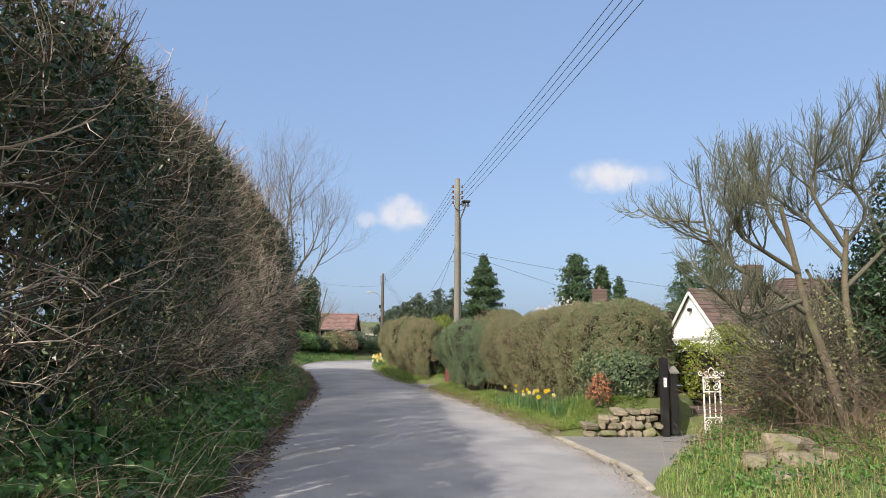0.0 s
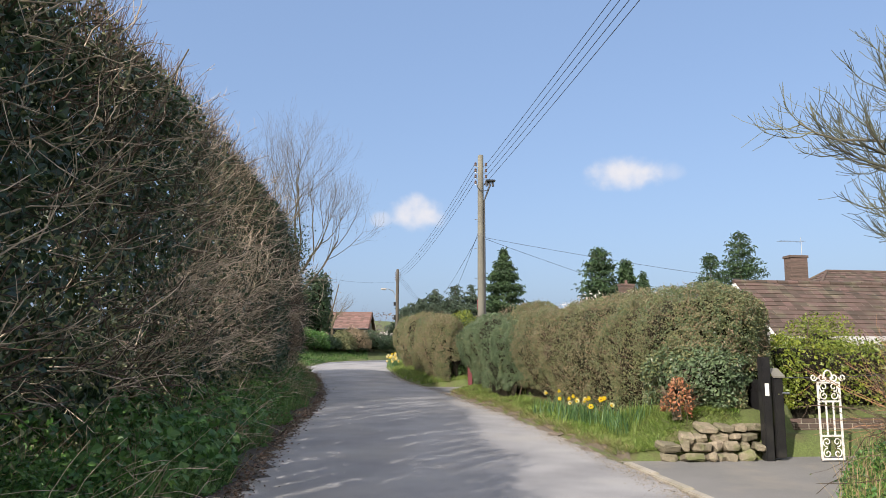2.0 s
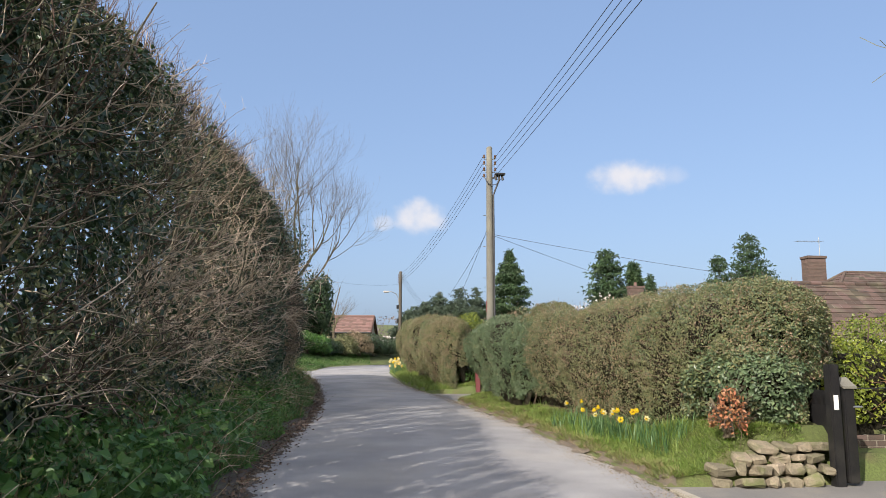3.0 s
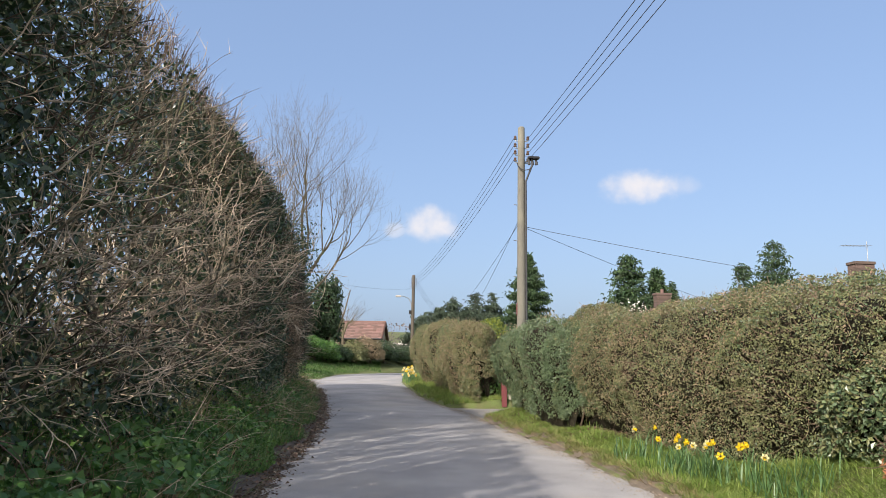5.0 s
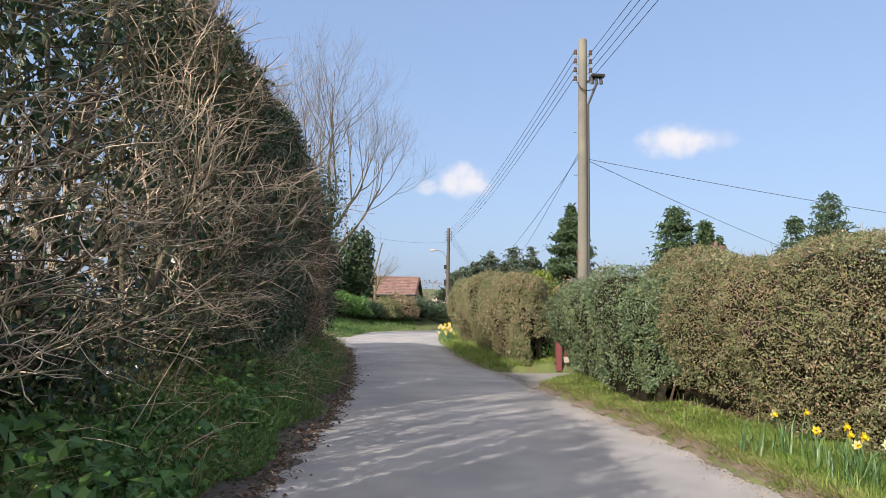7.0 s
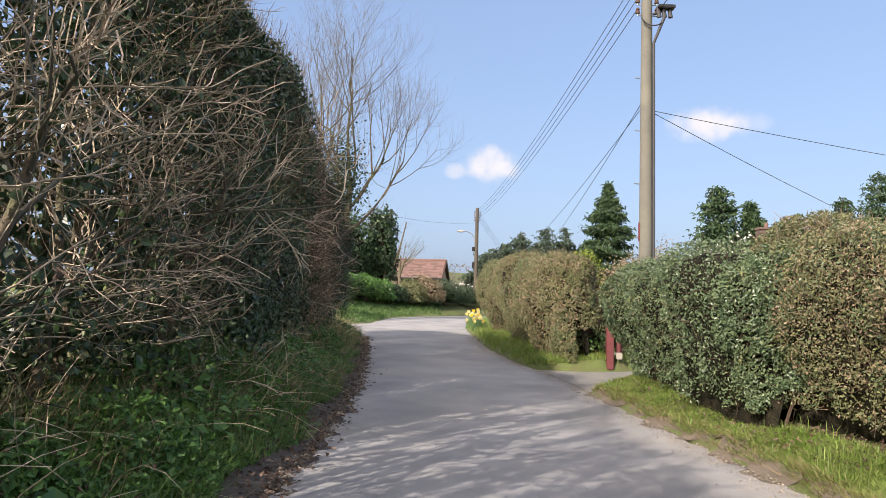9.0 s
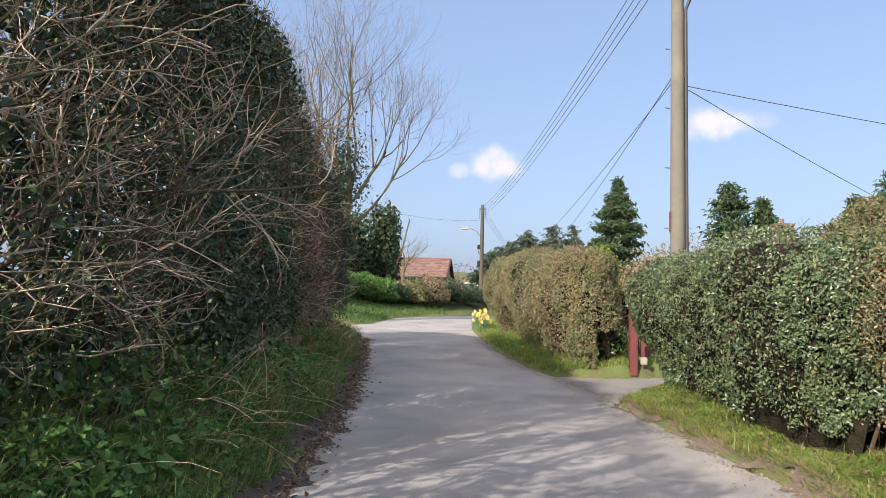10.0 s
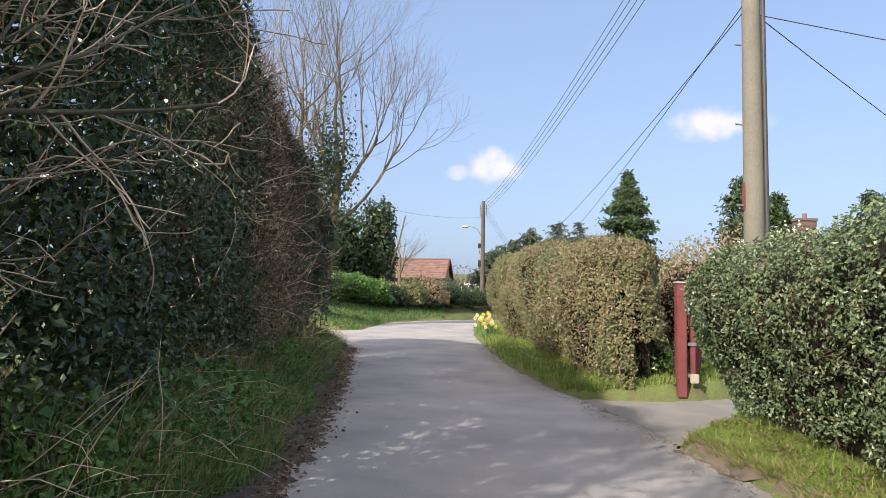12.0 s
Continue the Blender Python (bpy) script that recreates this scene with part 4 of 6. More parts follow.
for k in range(4):
    z1, z2 = 7.70 - 0.30 - 0.19 * k, 8.6 - 0.30 - 0.19 * k
    wire((POLE[0] + 0.18, POLE[1], z1 + 0.05), (4.05, -18.0, z1 + 0.1), 0.35, "thin dark overhead line wire between poles", "line wires")
    wire((POLE[0] - 0.18, POLE[1], z1 + 0.05), (3.88, 63.0, z2 + 0.05), 0.55, "thin dark overhead line wire between poles", "line wires")
    wire((4.22, 63.0, z2), (12.0, 92.0, z2 - 3.0), 0.5, "thin dark overhead line wire beyond the street light", "line wires")
for k in range(2):
    wire((POLE[0] - 0.1, POLE[1], 5.25 - 0.08 * k), (7.6 - 1.3 * k, 64.0, 4.9 + 0.3 * k), 0.5, "thin telephone drop wire from the pole", "drop wires", 0.006)
wire((POLE[0] + 0.1, POLE[1], 5.15), (32.0, 26.0, 3.2), 0.6, "thin telephone drop wire from the pole", "drop wires", 0.006)
wire((POLE[0] + 0.1, POLE[1], 5.12), (29.0, 44.6, 3.0), 0.5, "thin telephone drop wire from the pole", "drop wires", 0.006)
wire((-1.55, 57, 7.2), (4.0, 63, 7.6), 0.2, "thin wire across the lane", "line wires", 0.006)
# the pole that carries the wires on behind the walker
utility_pole(3.87, -18.0, 7.8, 0.15, 0.105, M_POLE, "weathered pale timber utility pole beside the lane")

# ---- gate posts and gates of the drive ----
gx0, gy0 = 5.66, 12.28
zg = float(road_z(gy0)) + 0.014
post = thing("gate_post", (gx0, gy0, zg), "black painted timber gate post with a white plate", "gate post")
part("shaft", box(bmesh.new(), -0.06, 0.06, -0.06, 0.06, -0.2, 1.33, 0.012), M_BLACK, post)
part("plate", box(bmesh.new(), -0.035, 0.02, -0.068, -0.0625, 0.83, 0.99), M_LABEL, post, "small white notice plate")
gate = thing("timber_gate", (gx0 + 0.11, gy0 + 0.05, zg), "black boarded timber gate swung open", "gate")
bm = box(bmesh.new(), 0.0, 0.13, -0.09, 0.05, 0.03, 1.08, 0.012)
part("stile", bm, M_BLACK, gate)
bm = bmesh.new()
lo = [bm.verts.new(c) for c in ((-0.015, -0.105, 1.06), (0.15, -0.105, 1.06), (0.15, 0.065, 1.16), (-0.015, 0.065, 1.16))]
hi = [bm.verts.new(v.co + Vector((0, 0, 0.025))) for v in lo]
bm.faces.new(lo[::-1]), bm.faces.new(hi)
for k in range(4):
    bm.faces.new((lo[k], lo[(k + 1) % 4], hi[(k + 1) % 4], hi[k]))
part("cap", bm, M_POLE, gate, "sloping weathered cap")
for k in range(8):
    part("board", box(bmesh.new(), 0.04 + 0.02 * k, 0.075 + 0.02 * k, 0.06 + 0.14 * k, 0.19 + 0.14 * k, 0.07, 1.02, 0.006), M_BLACK, gate)
for z in (0.22, 0.86):
    part("rail", box(bmesh.new(), 0.02, 0.04, 0.05, 1.15, z, z + 0.09, 0.004, Matrix.Rotation(radians(-8), 4, "Z")), M_BLACK, gate)
part("latch", rod(bmesh.new(), (0.1, -0.1, 0.86), (0.2, -0.1, 0.86), 0.012), M_STEEL, gate)


def scroll(cx, cz, r, turns, flip, start=0.0, n=30):
    """A flat iron spiral in the xz plane."""
    out = []
    for k in range(n):
        f = k / (n - 1)
        a = start + flip * turns * 2 * math.pi * f
        q = r * (1 - 0.78 * f)
        out.append((cx + q * math.cos(a), 0.0, cz + q * math.sin(a)))
    return np.array(out)


iron = thing("iron_gate", (6.44, 12.10, float(road_z(12.1)) + 0.014), "white painted wrought iron gate panel with scrolls", "gate")
W, H = 0.150, 1.02
for sx in (-W, W):
    part("stile", box(bmesh.new(), sx - 0.012, sx + 0.012, -0.012, 0.012, 0.02, H, 0.003), M_WHITEIRON, iron)
for z in (0.035, 0.33, 0.335 + 0.43, H - 0.012):
    part("rail", box(bmesh.new(), -W - 0.012, W + 0.012, -0.011, 0.011, z - 0.012, z + 0.012, 0.003), M_WHITEIRON, iron)
for sx in (-0.05, 0.05):
    part("bar", box(bmesh.new(), sx - 0.009, sx + 0.009, -0.009, 0.009, 0.33, 0.77, 0.002), M_WHITEIRON, iron)
for cz in (0.11, 0.25, 0.84, 0.95):
    for sgn in (-1, 1):
        up = 1 if cz in (0.11, 0.84) else -1
        line = scroll(sgn * 0.070, cz, 0.062, 1.25, -sgn * up, math.pi / 2 * up)
        V, F = tubes(line[None], np.full((1, 30), 0.008), 5)
        link_np("scroll", V, F, M_WHITEIRON, iron)
for sgn in (-1, 1):
    for cx, r in ((0.085, 0.055), (0.20, 0.05)):
        line = scroll(sgn * cx, H + 0.055, r, 1.2, sgn, math.pi if sgn > 0 else 0.0)
        V, F = tubes(line[None], np.full((1, 30), 0.010), 5)
        link_np("scroll", V, F, M_WHITEIRON, iron)
line = np.array([(0.055 * math.cos(a), 0, H + 0.075 + 0.07 * math.sin(a)) for a in np.linspace(0, 2 * math.pi, 24)])
V, F = tubes(line[None], np.full((1, 24), 0.010), 5)
link_np("crest_ring", V, F, M_WHITEIRON, iron)
wire((gx0 + 0.1, gy0, zg + 1.06), (8.4, 12.9, zg + 1.12), 0.02, "thin black wire strung by the gate", "gate wire", 0.006)


def stone_mesh(rng, w, d, h):
    bm = bmesh.new()
    box(bm, -w / 2, w / 2, -d / 2, d / 2, -h / 2, h / 2)
    bmesh.ops.bevel(bm, geom=bm.edges[:], offset=min(w, d, h) * 0.22, segments=1, affect="EDGES")
    for v in bm.verts:
        v.co += Vector(rng.uniform(-1, 1, 3)) * min(w, d, h) * 0.13
    return bm


def stone_course(owner, x0, x1, y_of, z0, rows, rng, heights=(0.09, 0.15)):
    z = z0
    for r in range(rows):
        h = rng.uniform(*heights)
        x = x0 + rng.uniform(0, 0.12) + (0.0, 0.05, 0.35, 0.6)[min(r, 3)]
        while x < x1:
            w = rng.uniform(0.10, 0.30)
            ob = part("stone", stone_mesh(rng, w, 0.24, h * rng.uniform(0.8, 1.1)), M_STONE, owner)
            ob.location = Vector((x + w / 2, y_of(x) + 0.05 * r + rng.uniform(-0.05, 0.05), z + h / 2)) - owner.location
            ob.rotation_euler = (rng.uniform(-0.25, 0.25), rng.uniform(-0.22, 0.22), rng.uniform(-0.35, 0.35))
            x += w + rng.uniform(0.01, 0.06)
        z += h + 0.012


rng = np.random.default_rng(5)
wall = thing("stone_wall", (4.9, 12.40, float(road_z(12.4))), "low dry stone retaining wall, mossy and tumbledown", "wall", kind="structure")
stone_course(wall, 4.15, 5.5, lambda x: 12.30 + 0.05 * (5.6 - x), float(road_z(12.4)) + 0.0, 4, rng, (0.07, 0.125))
heap = thing("stone_bank", (4.5, 7.2, z_at(4.5, 7.2)), "loose mossy stones set in a grassy bank", "stones")
for k in range(9):
    u = rng.uniform(0, 1)
    x = 4.1 + 0.8 * u
    y = 6.6 + 0.8 * u + rng.uniform(-0.35, 0.1)
    w = rng.uniform(0.10, 0.2)
    ob = part("stone", stone_mesh(rng, w, w * rng.uniform(0.7, 1.1), w * rng.uniform(0.4, 0.7)), M_STONE, heap)
    ob.location = Vector((x, y, z_at(x, y) + 0.0)) - heap.location
    ob.rotation_euler = (rng.uniform(-0.5, 0.5), rng.uniform(-0.4, 0.4), rng.uniform(0, 3))
for x, y, w, d, h, rz in ((4.70, 7.30, 0.46, 0.32, 0.26, 0.4), (4.98, 7.15, 0.34, 0.26, 0.15, 1.1), (4.62, 7.0, 0.34, 0.25, 0.12, 0.2), (4.2, 7.1, 0.22, 0.2, 0.14, 0.9), (4.62, 6.9, 0.26, 0.2, 0.12, 1.4), (4.35, 7.25, 0.3, 0.2, 0.1, 0.1)):
    ob = part("stone", stone_mesh(rng, w, d, h), M_STONE, heap)
    ob.location = Vector((x, y, z_at(x, y) + h * 0.55)) - heap.location
    ob.rotation_euler = (0.25, 0.05, rz)

# low brick wall under the golden hedge
bw = thing("brick_wall", (7.6, 13.35, float(road_z(13.3))), "low dark brick wall below the golden hedge", "wall", kind="structure")
bm = bmesh.new()
for r in range(6):
    for k in range(14):
        x = -1.6 + 0.23 * k + (0.115 if r % 2 else 0)
        box(bm, x, x + 0.215, -0.05, 0.05, 0.075 * r, 0.075 * r + 0.065, 0.004)
part("brickwork", bm, M_BRICK, bw)["kind"] = "stuff"
part("mortar", box(bmesh.new(), -1.58, 1.7, -0.04, 0.04, 0, 0.44), M_KERB, bw)

# red gate post and gate of the second drive
rp = thing("red_gate_post", (4.22, 27.55, z_at(4.22, 27.55)), "dark red painted timber gate post beside the hedge", "gate post")
part("shaft", box(bmesh.new(), -0.07, 0.07, -0.07, 0.07, -0.2, 1.42, 0.012), M_REDPAINT, rp)
bm = box(bmesh.new(), -0.085, 0.085, -0.085, 0.085, 1.42, 1.445, 0.008)
part("cap", bm, M_FASCIA, rp, "weathered grey cap")
rg = thing("red_gate", (4.36, 27.60, z_at(4.36, 27.6)), "dark red boarded gate swung open on steel hinges", "gate")
part("stile", box(bmesh.new(), 0.0, 0.07, -0.07, 0.0, 0.06, 1.22, 0.008), M_REDPAINT, rg)
for k in range(9):
    part("board", box(bmesh.new(), 0.03 + 0.05 * k, 0.065 + 0.05 * k, 0.0 + 0.10 * k, 0.095 + 0.10 * k, 0.09, 1.05 - 0.03 * k, 0.006), M_REDPAINT, rg)
for z in (0.11, 0.55, 1.0):
    part("hinge", box(bmesh.new(), -0.05, 0.075, -0.085, -0.07, z - 0.025, z + 0.025, 0.004), M_STEEL, rg, "galvanised hinge")
part("stop_block", box(bmesh.new(), -0.02, 0.1, -0.12, -0.075, 0.0, 0.13, 0.01), M_KERB, rg, "pale block at the gate's foot")

# ---- houses ----


def tiled_slope(owner, a, b, c, d, mat, course=0.27, name="roof_tiles", label="", proud=0.03):
    """Rows of tiles between the eave a-b and the ridge d-c, each row lapping the one below."""
    a, b, c, d = (np.array(v, dtype=float) for v in (a, b, c, d))
    slope = np.linalg.norm((d + c) / 2 - (a + b) / 2)
    rows = max(3, int(slope / course))
    up = unit(np.cross(b - a, d - a))
    if up[2] < 0:
        up = -up
    Vs, Fs, n = [], [], 0
    for r in range(rows):
        f0, f1 = r / rows, (r + 1.12) / rows
        f1 = min(f1, 1.0)
        l0, r0 = a + (d - a) * f0, b + (c - b) * f0
        l1, r1 = a + (d - a) * f1, b + (c - b) * f1
        width = np.linalg.norm(r0 - l0)
        k = max(1, int(width / 0.33))
        u = np.linspace(0, 1, k + 1)
        for i in range(k):
            g = 0.0
            p0, p1 = l0 + (r0 - l0) * (u[i] + g / 2), l0 + (r0 - l0) * (u[i + 1] - g / 2)
            q0, q1 = l1 + (r1 - l1) * (u[i] + g / 2), l1 + (r1 - l1) * (u[i + 1] - g / 2)
            j = proud * (1 + 0.25 * math.sin(7.1 * i + 3.7 * r))
            Vs += [p0, p1, p1 + up * j, p0 + up * j, q1 + up * 0.006, q0 + up * 0.006]
            Fs += [(n, n + 1, n + 2, n + 3), (n + 3, n + 2, n + 4, n + 5)]
            n += 6
    ob = link_np(name, np.array(Vs), np.array(Fs), mat, owner)
    ob["kind"] = "stuff"
    if label:
        ob["label"] = label
    return ob


def solid(points, faces):
    bm = bmesh.new()
    vs = [bm.verts.new(p) for p in points]
    for f in faces:
        bm.faces.new([vs[i] for i in f])
    bmesh.ops.recalc_face_normals(bm, faces=bm.faces[:])
    return bm


def window(owner, x, y, z, w, h, facing, frame_mat=M_FRAME, bars=2):
    """A framed window on a wall; facing: the wall's outward compass in degrees from -y towards -x."""
    m = Matrix.Translation((x, y, z)) @ Matrix.Rotation(radians(-facing), 4, "Z")
    win = part("window", box(bmesh.new(), -w / 2, w / 2, -0.02, 0.02, 0, h, 0, m), M_GLASS, owner, "dark glazed window")
    for x0, x1, z0, z1 in ((-w / 2 - 0.05, w / 2 + 0.05, -0.05, 0.02), (-w / 2 - 0.05, w / 2 + 0.05, h - 0.02, h + 0.05), (-w / 2 - 0.05, -w / 2 + 0.02, 0.02, h - 0.02), (w / 2 - 0.02, w / 2 + 0.05, 0.02, h - 0.02)):
        part("frame_bar", box(bmesh.new(), x0, x1, -0.05, 0.03, z0, z1, 0, m), frame_mat, win)
    for k in range(1, bars):
        c = -w / 2 + w * k / bars
        part("frame_bar", box(bmesh.new(), c - 0.025, c + 0.025, -0.045, 0.03, 0.02, h - 0.02, 0, m), frame_mat, win)
    part("sill", box(bmesh.new(), -w / 2 - 0.1, w / 2 + 0.1, -0.12, 0.03, -0.1, -0.05, 0, m), frame_mat, win)
    return win


def chimney(owner, x, y, z0, z1, w, d, pots=2, mat=M_BRICK, label="red brick chimney stack"):
    bm = bmesh.new()
    r = 0
    z = z0
    while z < z1 - 0.16:
        box(bm, x - w / 2 + 0.004 * (r % 2), x + w / 2 - 0.004 * (r % 2), y - d / 2, y + d / 2, z, z + 0.068)
        z += 0.075
        r += 1
    box(bm, x - w / 2 - 0.05, x + w / 2 + 0.05, y - d / 2 - 0.05, y + d / 2 + 0.05, z, z + 0.14, 0.01)
    ch = part("chimney", bm, mat, owner, label)
    for k in range(pots):
        c = x - w / 2 + w * (k + 0.5) / pots
        part("chimney_pot", rod(bmesh.new(), (c, y, z + 0.14), (c, y, z + 0.42), 0.12, 0.10, 12), M_REDTILE, ch)
    return ch


# white bungalow: the gable faces the lane
bung = thing("bungalow", (16.0, 31.5, 0.2), "white rendered bungalow with a brown tiled gable roof", "house")
D0, E0, R0, L0 = 2.6, 2.35, 4.45, 12.0
wallbm = solid([(0, -D0, -0.4), (0, D0, -0.4), (L0, D0, -0.4), (L0, -D0, -0.4), (0, -D0, E0), (0, D0, E0), (L0, D0, E0), (L0, -D0, E0), (0, 0, R0 - 0.06), (L0, 0, R0 - 0.06)],
               [(0, 1, 5, 8, 4), (3, 7, 9, 6, 2), (0, 4, 7, 3), (1, 2, 6, 5), (0, 3, 2, 1), (4, 8, 9, 7), (5, 6, 9, 8)])
part("wall", wallbm, M_RENDER, bung, "white rendered wall")
for sy in (-1, 1):
    tiled_slope(bung, (-0.18, sy * (D0 + 0.3), E0 - 0.22), (L0, sy * (D0 + 0.3), E0 - 0.22), (L0, 0, R0), (-0.18, 0, R0), M_TILE)
    bm = bmesh.new()
    rod(bm, (-0.2, sy * (D0 + 0.32), E0 - 0.25), (L0, sy * (D0 + 0.32), E0 - 0.25), 0.06, sides=8)
    part("gutter", bm, M_FASCIA, bung)
    part("bargeboard", solid([(-0.2, sy * (D0 + 0.3), E0 - 0.40), (-0.2, 0, R0 - 0.18), (-0.2, 0, R0 - 0.01), (-0.2, sy * (D0 + 0.3), E0 - 0.24), (-0.16, sy * (D0 + 0.3), E0 - 0.40), (-0.16, 0, R0 - 0.18), (-0.16, 0, R0 - 0.01), (-0.16, sy * (D0 + 0.3), E0 - 0.24)],
                         [(0, 1, 2, 3), (7, 6, 5, 4), (0, 4, 5, 1), (3, 2, 6, 7), (0, 3, 7, 4)]), M_FRAME, bung, "white bargeboard")
bm = bmesh.new()
for k in range(26):
    rod(bm, (-0.2 + 0.47 * k, 0, R0 + 0.0), (0.25 + 0.47 * k, 0, R0 + 0.0), 0.10, 0.095, 10)
part("ridge_tiles", bm, M_TILE, bung)["kind"] = "stuff"
part("band", box(bmesh.new(), -0.05, -0.002, -D0, D0, E0 - 0.12, E0 - 0.02), M_FASCIA, bung, "grey band across the gable")
part("floodlight", box(bmesh.new(), -0.2, -0.02, 0.0, 0.16, R0 - 0.95, R0 - 0.8, 0.02), M_BLACK, bung, "small dark floodlight on the gable")
for x in (3.2, 6.6, 9.4):
    window(bung, x, -D0 - 0.002, 0.85, 1.5, 1.05, 0)
por = part("porch", solid([(2.2, -D0 - 1.7, 1.75), (6.6, -D0 - 1.7, 1.75), (6.6, -D0 - 0.02, 2.12), (2.2, -D0 - 0.02, 2.12), (2.2, -D0 - 1.7, 1.87), (6.6, -D0 - 1.7, 1.87), (6.6, -D0 - 0.02, 2.24), (2.2, -D0 - 0.02, 2.24)],
                          [(0, 1, 2, 3), (7, 6, 5, 4), (0, 4, 5, 1), (1, 5, 6, 2), (3, 7, 4, 0)]), M_FASCIA, bung, "grey lean-to porch roof")
for x in (2.35, 4.4, 6.45):
    part("porch_post", box(bmesh.new(), x - 0.06, x + 0.06, -D0 - 1.6, -D0 - 1.48, -0.3, 1.77), M_FRAME, bung)


def hip_house(name, x, y, z, w, d, eave, ridge, over, wall_mat, roof_mat, label, turn=0.0, ridge_len=None):
    h = thing(name, (x, y, z), label, "house")
    h.rotation_euler.z = radians(turn)
    rl = (w - d if ridge_len is None else ridge_len) / 2
    rl = max(rl, 0.15)
    part("wall", box(bmesh.new(), -w / 2, w / 2, -d / 2, d / 2, -0.5, eave), wall_mat, h)
    W2, D2, e = w / 2 + over, d / 2 + over, eave - 0.05
    tiled_slope(h, (-W2, -D2, e), (W2, -D2, e), (rl, 0, ridge), (-rl, 0, ridge), roof_mat)
    tiled_slope(h, (W2, D2, e), (-W2, D2, e), (-rl, 0, ridge), (rl, 0, ridge), roof_mat)
    tiled_slope(h, (W2, -D2, e), (W2, D2, e), (rl, 0, ridge), (rl, 0, ridge), roof_mat)
    tiled_slope(h, (-W2, D2, e), (-W2, -D2, e), (-rl, 0, ridge), (-rl, 0, ridge), roof_mat)
    part("soffit", box(bmesh.new(), -W2, W2, -D2, D2, e - 0.16, e - 0.02), M_FASCIA, h)
    for p, q in (((-W2, -D2), -rl), ((W2, -D2), rl), ((-W2, D2), -rl), ((W2, D2), rl)):
        part("hip_tile", rod(bmesh.new(), (*p, e), (q, 0, ridge), 0.09, sides=8), roof_mat, h)
    part("ridge_tile", rod(bmesh.new(), (-rl, 0, ridge), (rl, 0, ridge), 0.1, sides=8), roof_mat, h)
    return h


hh = hip_house("house", 30.5, 43.5, 0.3, 13, 8.5, 3.3, 6.4, 0.4, M_BRICK, M_TILE, "brick house with a brown hipped tile roof")
chimney(hh, -5.6, -2.2, 3.2, 6.95, 1.0, 0.65, 0)
window(hh, -3.5, -4.26, 1.0, 1.6, 1.2, 0)
window(hh, 1.5, -4.26, 1.0, 1.6, 1.2, 0)
aer = rod(bmesh.new(), (-5.2, -2.2, 6.8), (-5.2, -2.2, 8.0), 0.02, sides=6)
rod(aer, (-6.6, -2.2, 7.75), (-4.9, -2.2, 7.8), 0.012, sides=6)
for k in range(9):
    rod(aer, (-6.5 + 0.17 * k, -2.45, 7.76), (-6.5 + 0.17 * k, -1.95, 7.76), 0.006, sides=4)
part("aerial", aer, M_STEEL, hh, "thin television aerial")
hh = hip_house("house", 20.9, 56.0, 0.6, 8.5, 8.5, 3.2, 5.6, 0.4, M_BRICK, M_TILE, "distant house with a brown pyramid roof", ridge_len=0.5)
chimney(hh, -0.5, -0.7, 4.4, 6.3, 1.0, 0.6, 1)

# stone cottage at the bend: red tile roof, gable end turned a little to the lane
cot = thing("cottage", (1.95, 77.0, 0.9), "stone cottage with a red tiled roof at the bend", "house")
cot.rotation_euler.z = radians(-9)
CW, CD, CE, CR = 9.5, 4.6, 3.55, 5.1
part("wall", solid([(-CW, 0, -1), (-CW, CD, -1), (0, CD, -1), (0, 0, -1), (-CW, 0, CE), (-CW, CD, CE), (0, CD, CE), (0, 0, CE), (-CW, CD / 2, CR - 0.05), (0, CD / 2, CR - 0.05)],
                   [(0, 4, 8, 5, 1), (3, 2, 6, 9, 7), (0, 3, 7, 4), (1, 5, 6, 2), (0, 1, 2, 3), (4, 7, 9, 8), (5, 8, 9, 6)]), M_HOUSESTONE, cot, "buff stone wall")
tiled_slope(cot, (-CW, -0.3, CE - 0.12), (0.2, -0.3, CE - 0.12), (0.2, CD / 2, CR), (-CW, CD / 2, CR), M_REDTILE)
tiled_slope(cot, (0.2, CD + 0.3, CE - 0.12), (-CW, CD + 0.3, CE - 0.12), (-CW, CD / 2, CR), (0.2, CD / 2, CR), M_REDTILE)
part("gutter", rod(bmesh.new(), (-CW, -0.34, CE - 0.18), (0.2, -0.34, CE - 0.18), 0.08, sides=8), M_BLACK, cot, "dark gutter")
part("ridge_tile", rod(bmesh.new(), (-CW, CD / 2, CR + 0.02), (0.22, CD / 2, CR + 0.02), 0.1, sides=8), M_REDTILE, cot)
for sy in (0, 1):
    ya, yb = (-0.3, CD / 2) if sy == 0 else (CD + 0.3, CD / 2)
    part("bargeboard", rod(bmesh.new(), (0.22, ya, CE - 0.16), (0.22, yb, CR - 0.02), 0.09, sides=6), M_WOODFRAME, cot, "dark bargeboard")
window(cot, -3.1, -0.004, CE - 0.85, 1.3, 0.6, 0, M_WOODFRAME, 3)
window(cot, -6.6, -0.004, CE - 0.85, 1.3, 0.6, 0, M_WOODFRAME, 3)
window(cot, -1.0, -0.004, CE - 2.3, 1.0, 0.9, 0, M_WOODFRAME, 2)
window(cot, 0.004, CD / 2, 1.5, 0.9, 1.6, -90, M_FRAME, 2)
part("downpipe", rod(bmesh.new(), (-0.15, -0.1, -0.5), (-0.15, -0.1, CE - 0.2), 0.05, sides=8), M_FRAME, cot)

# ---- grass, weeds and litter ----


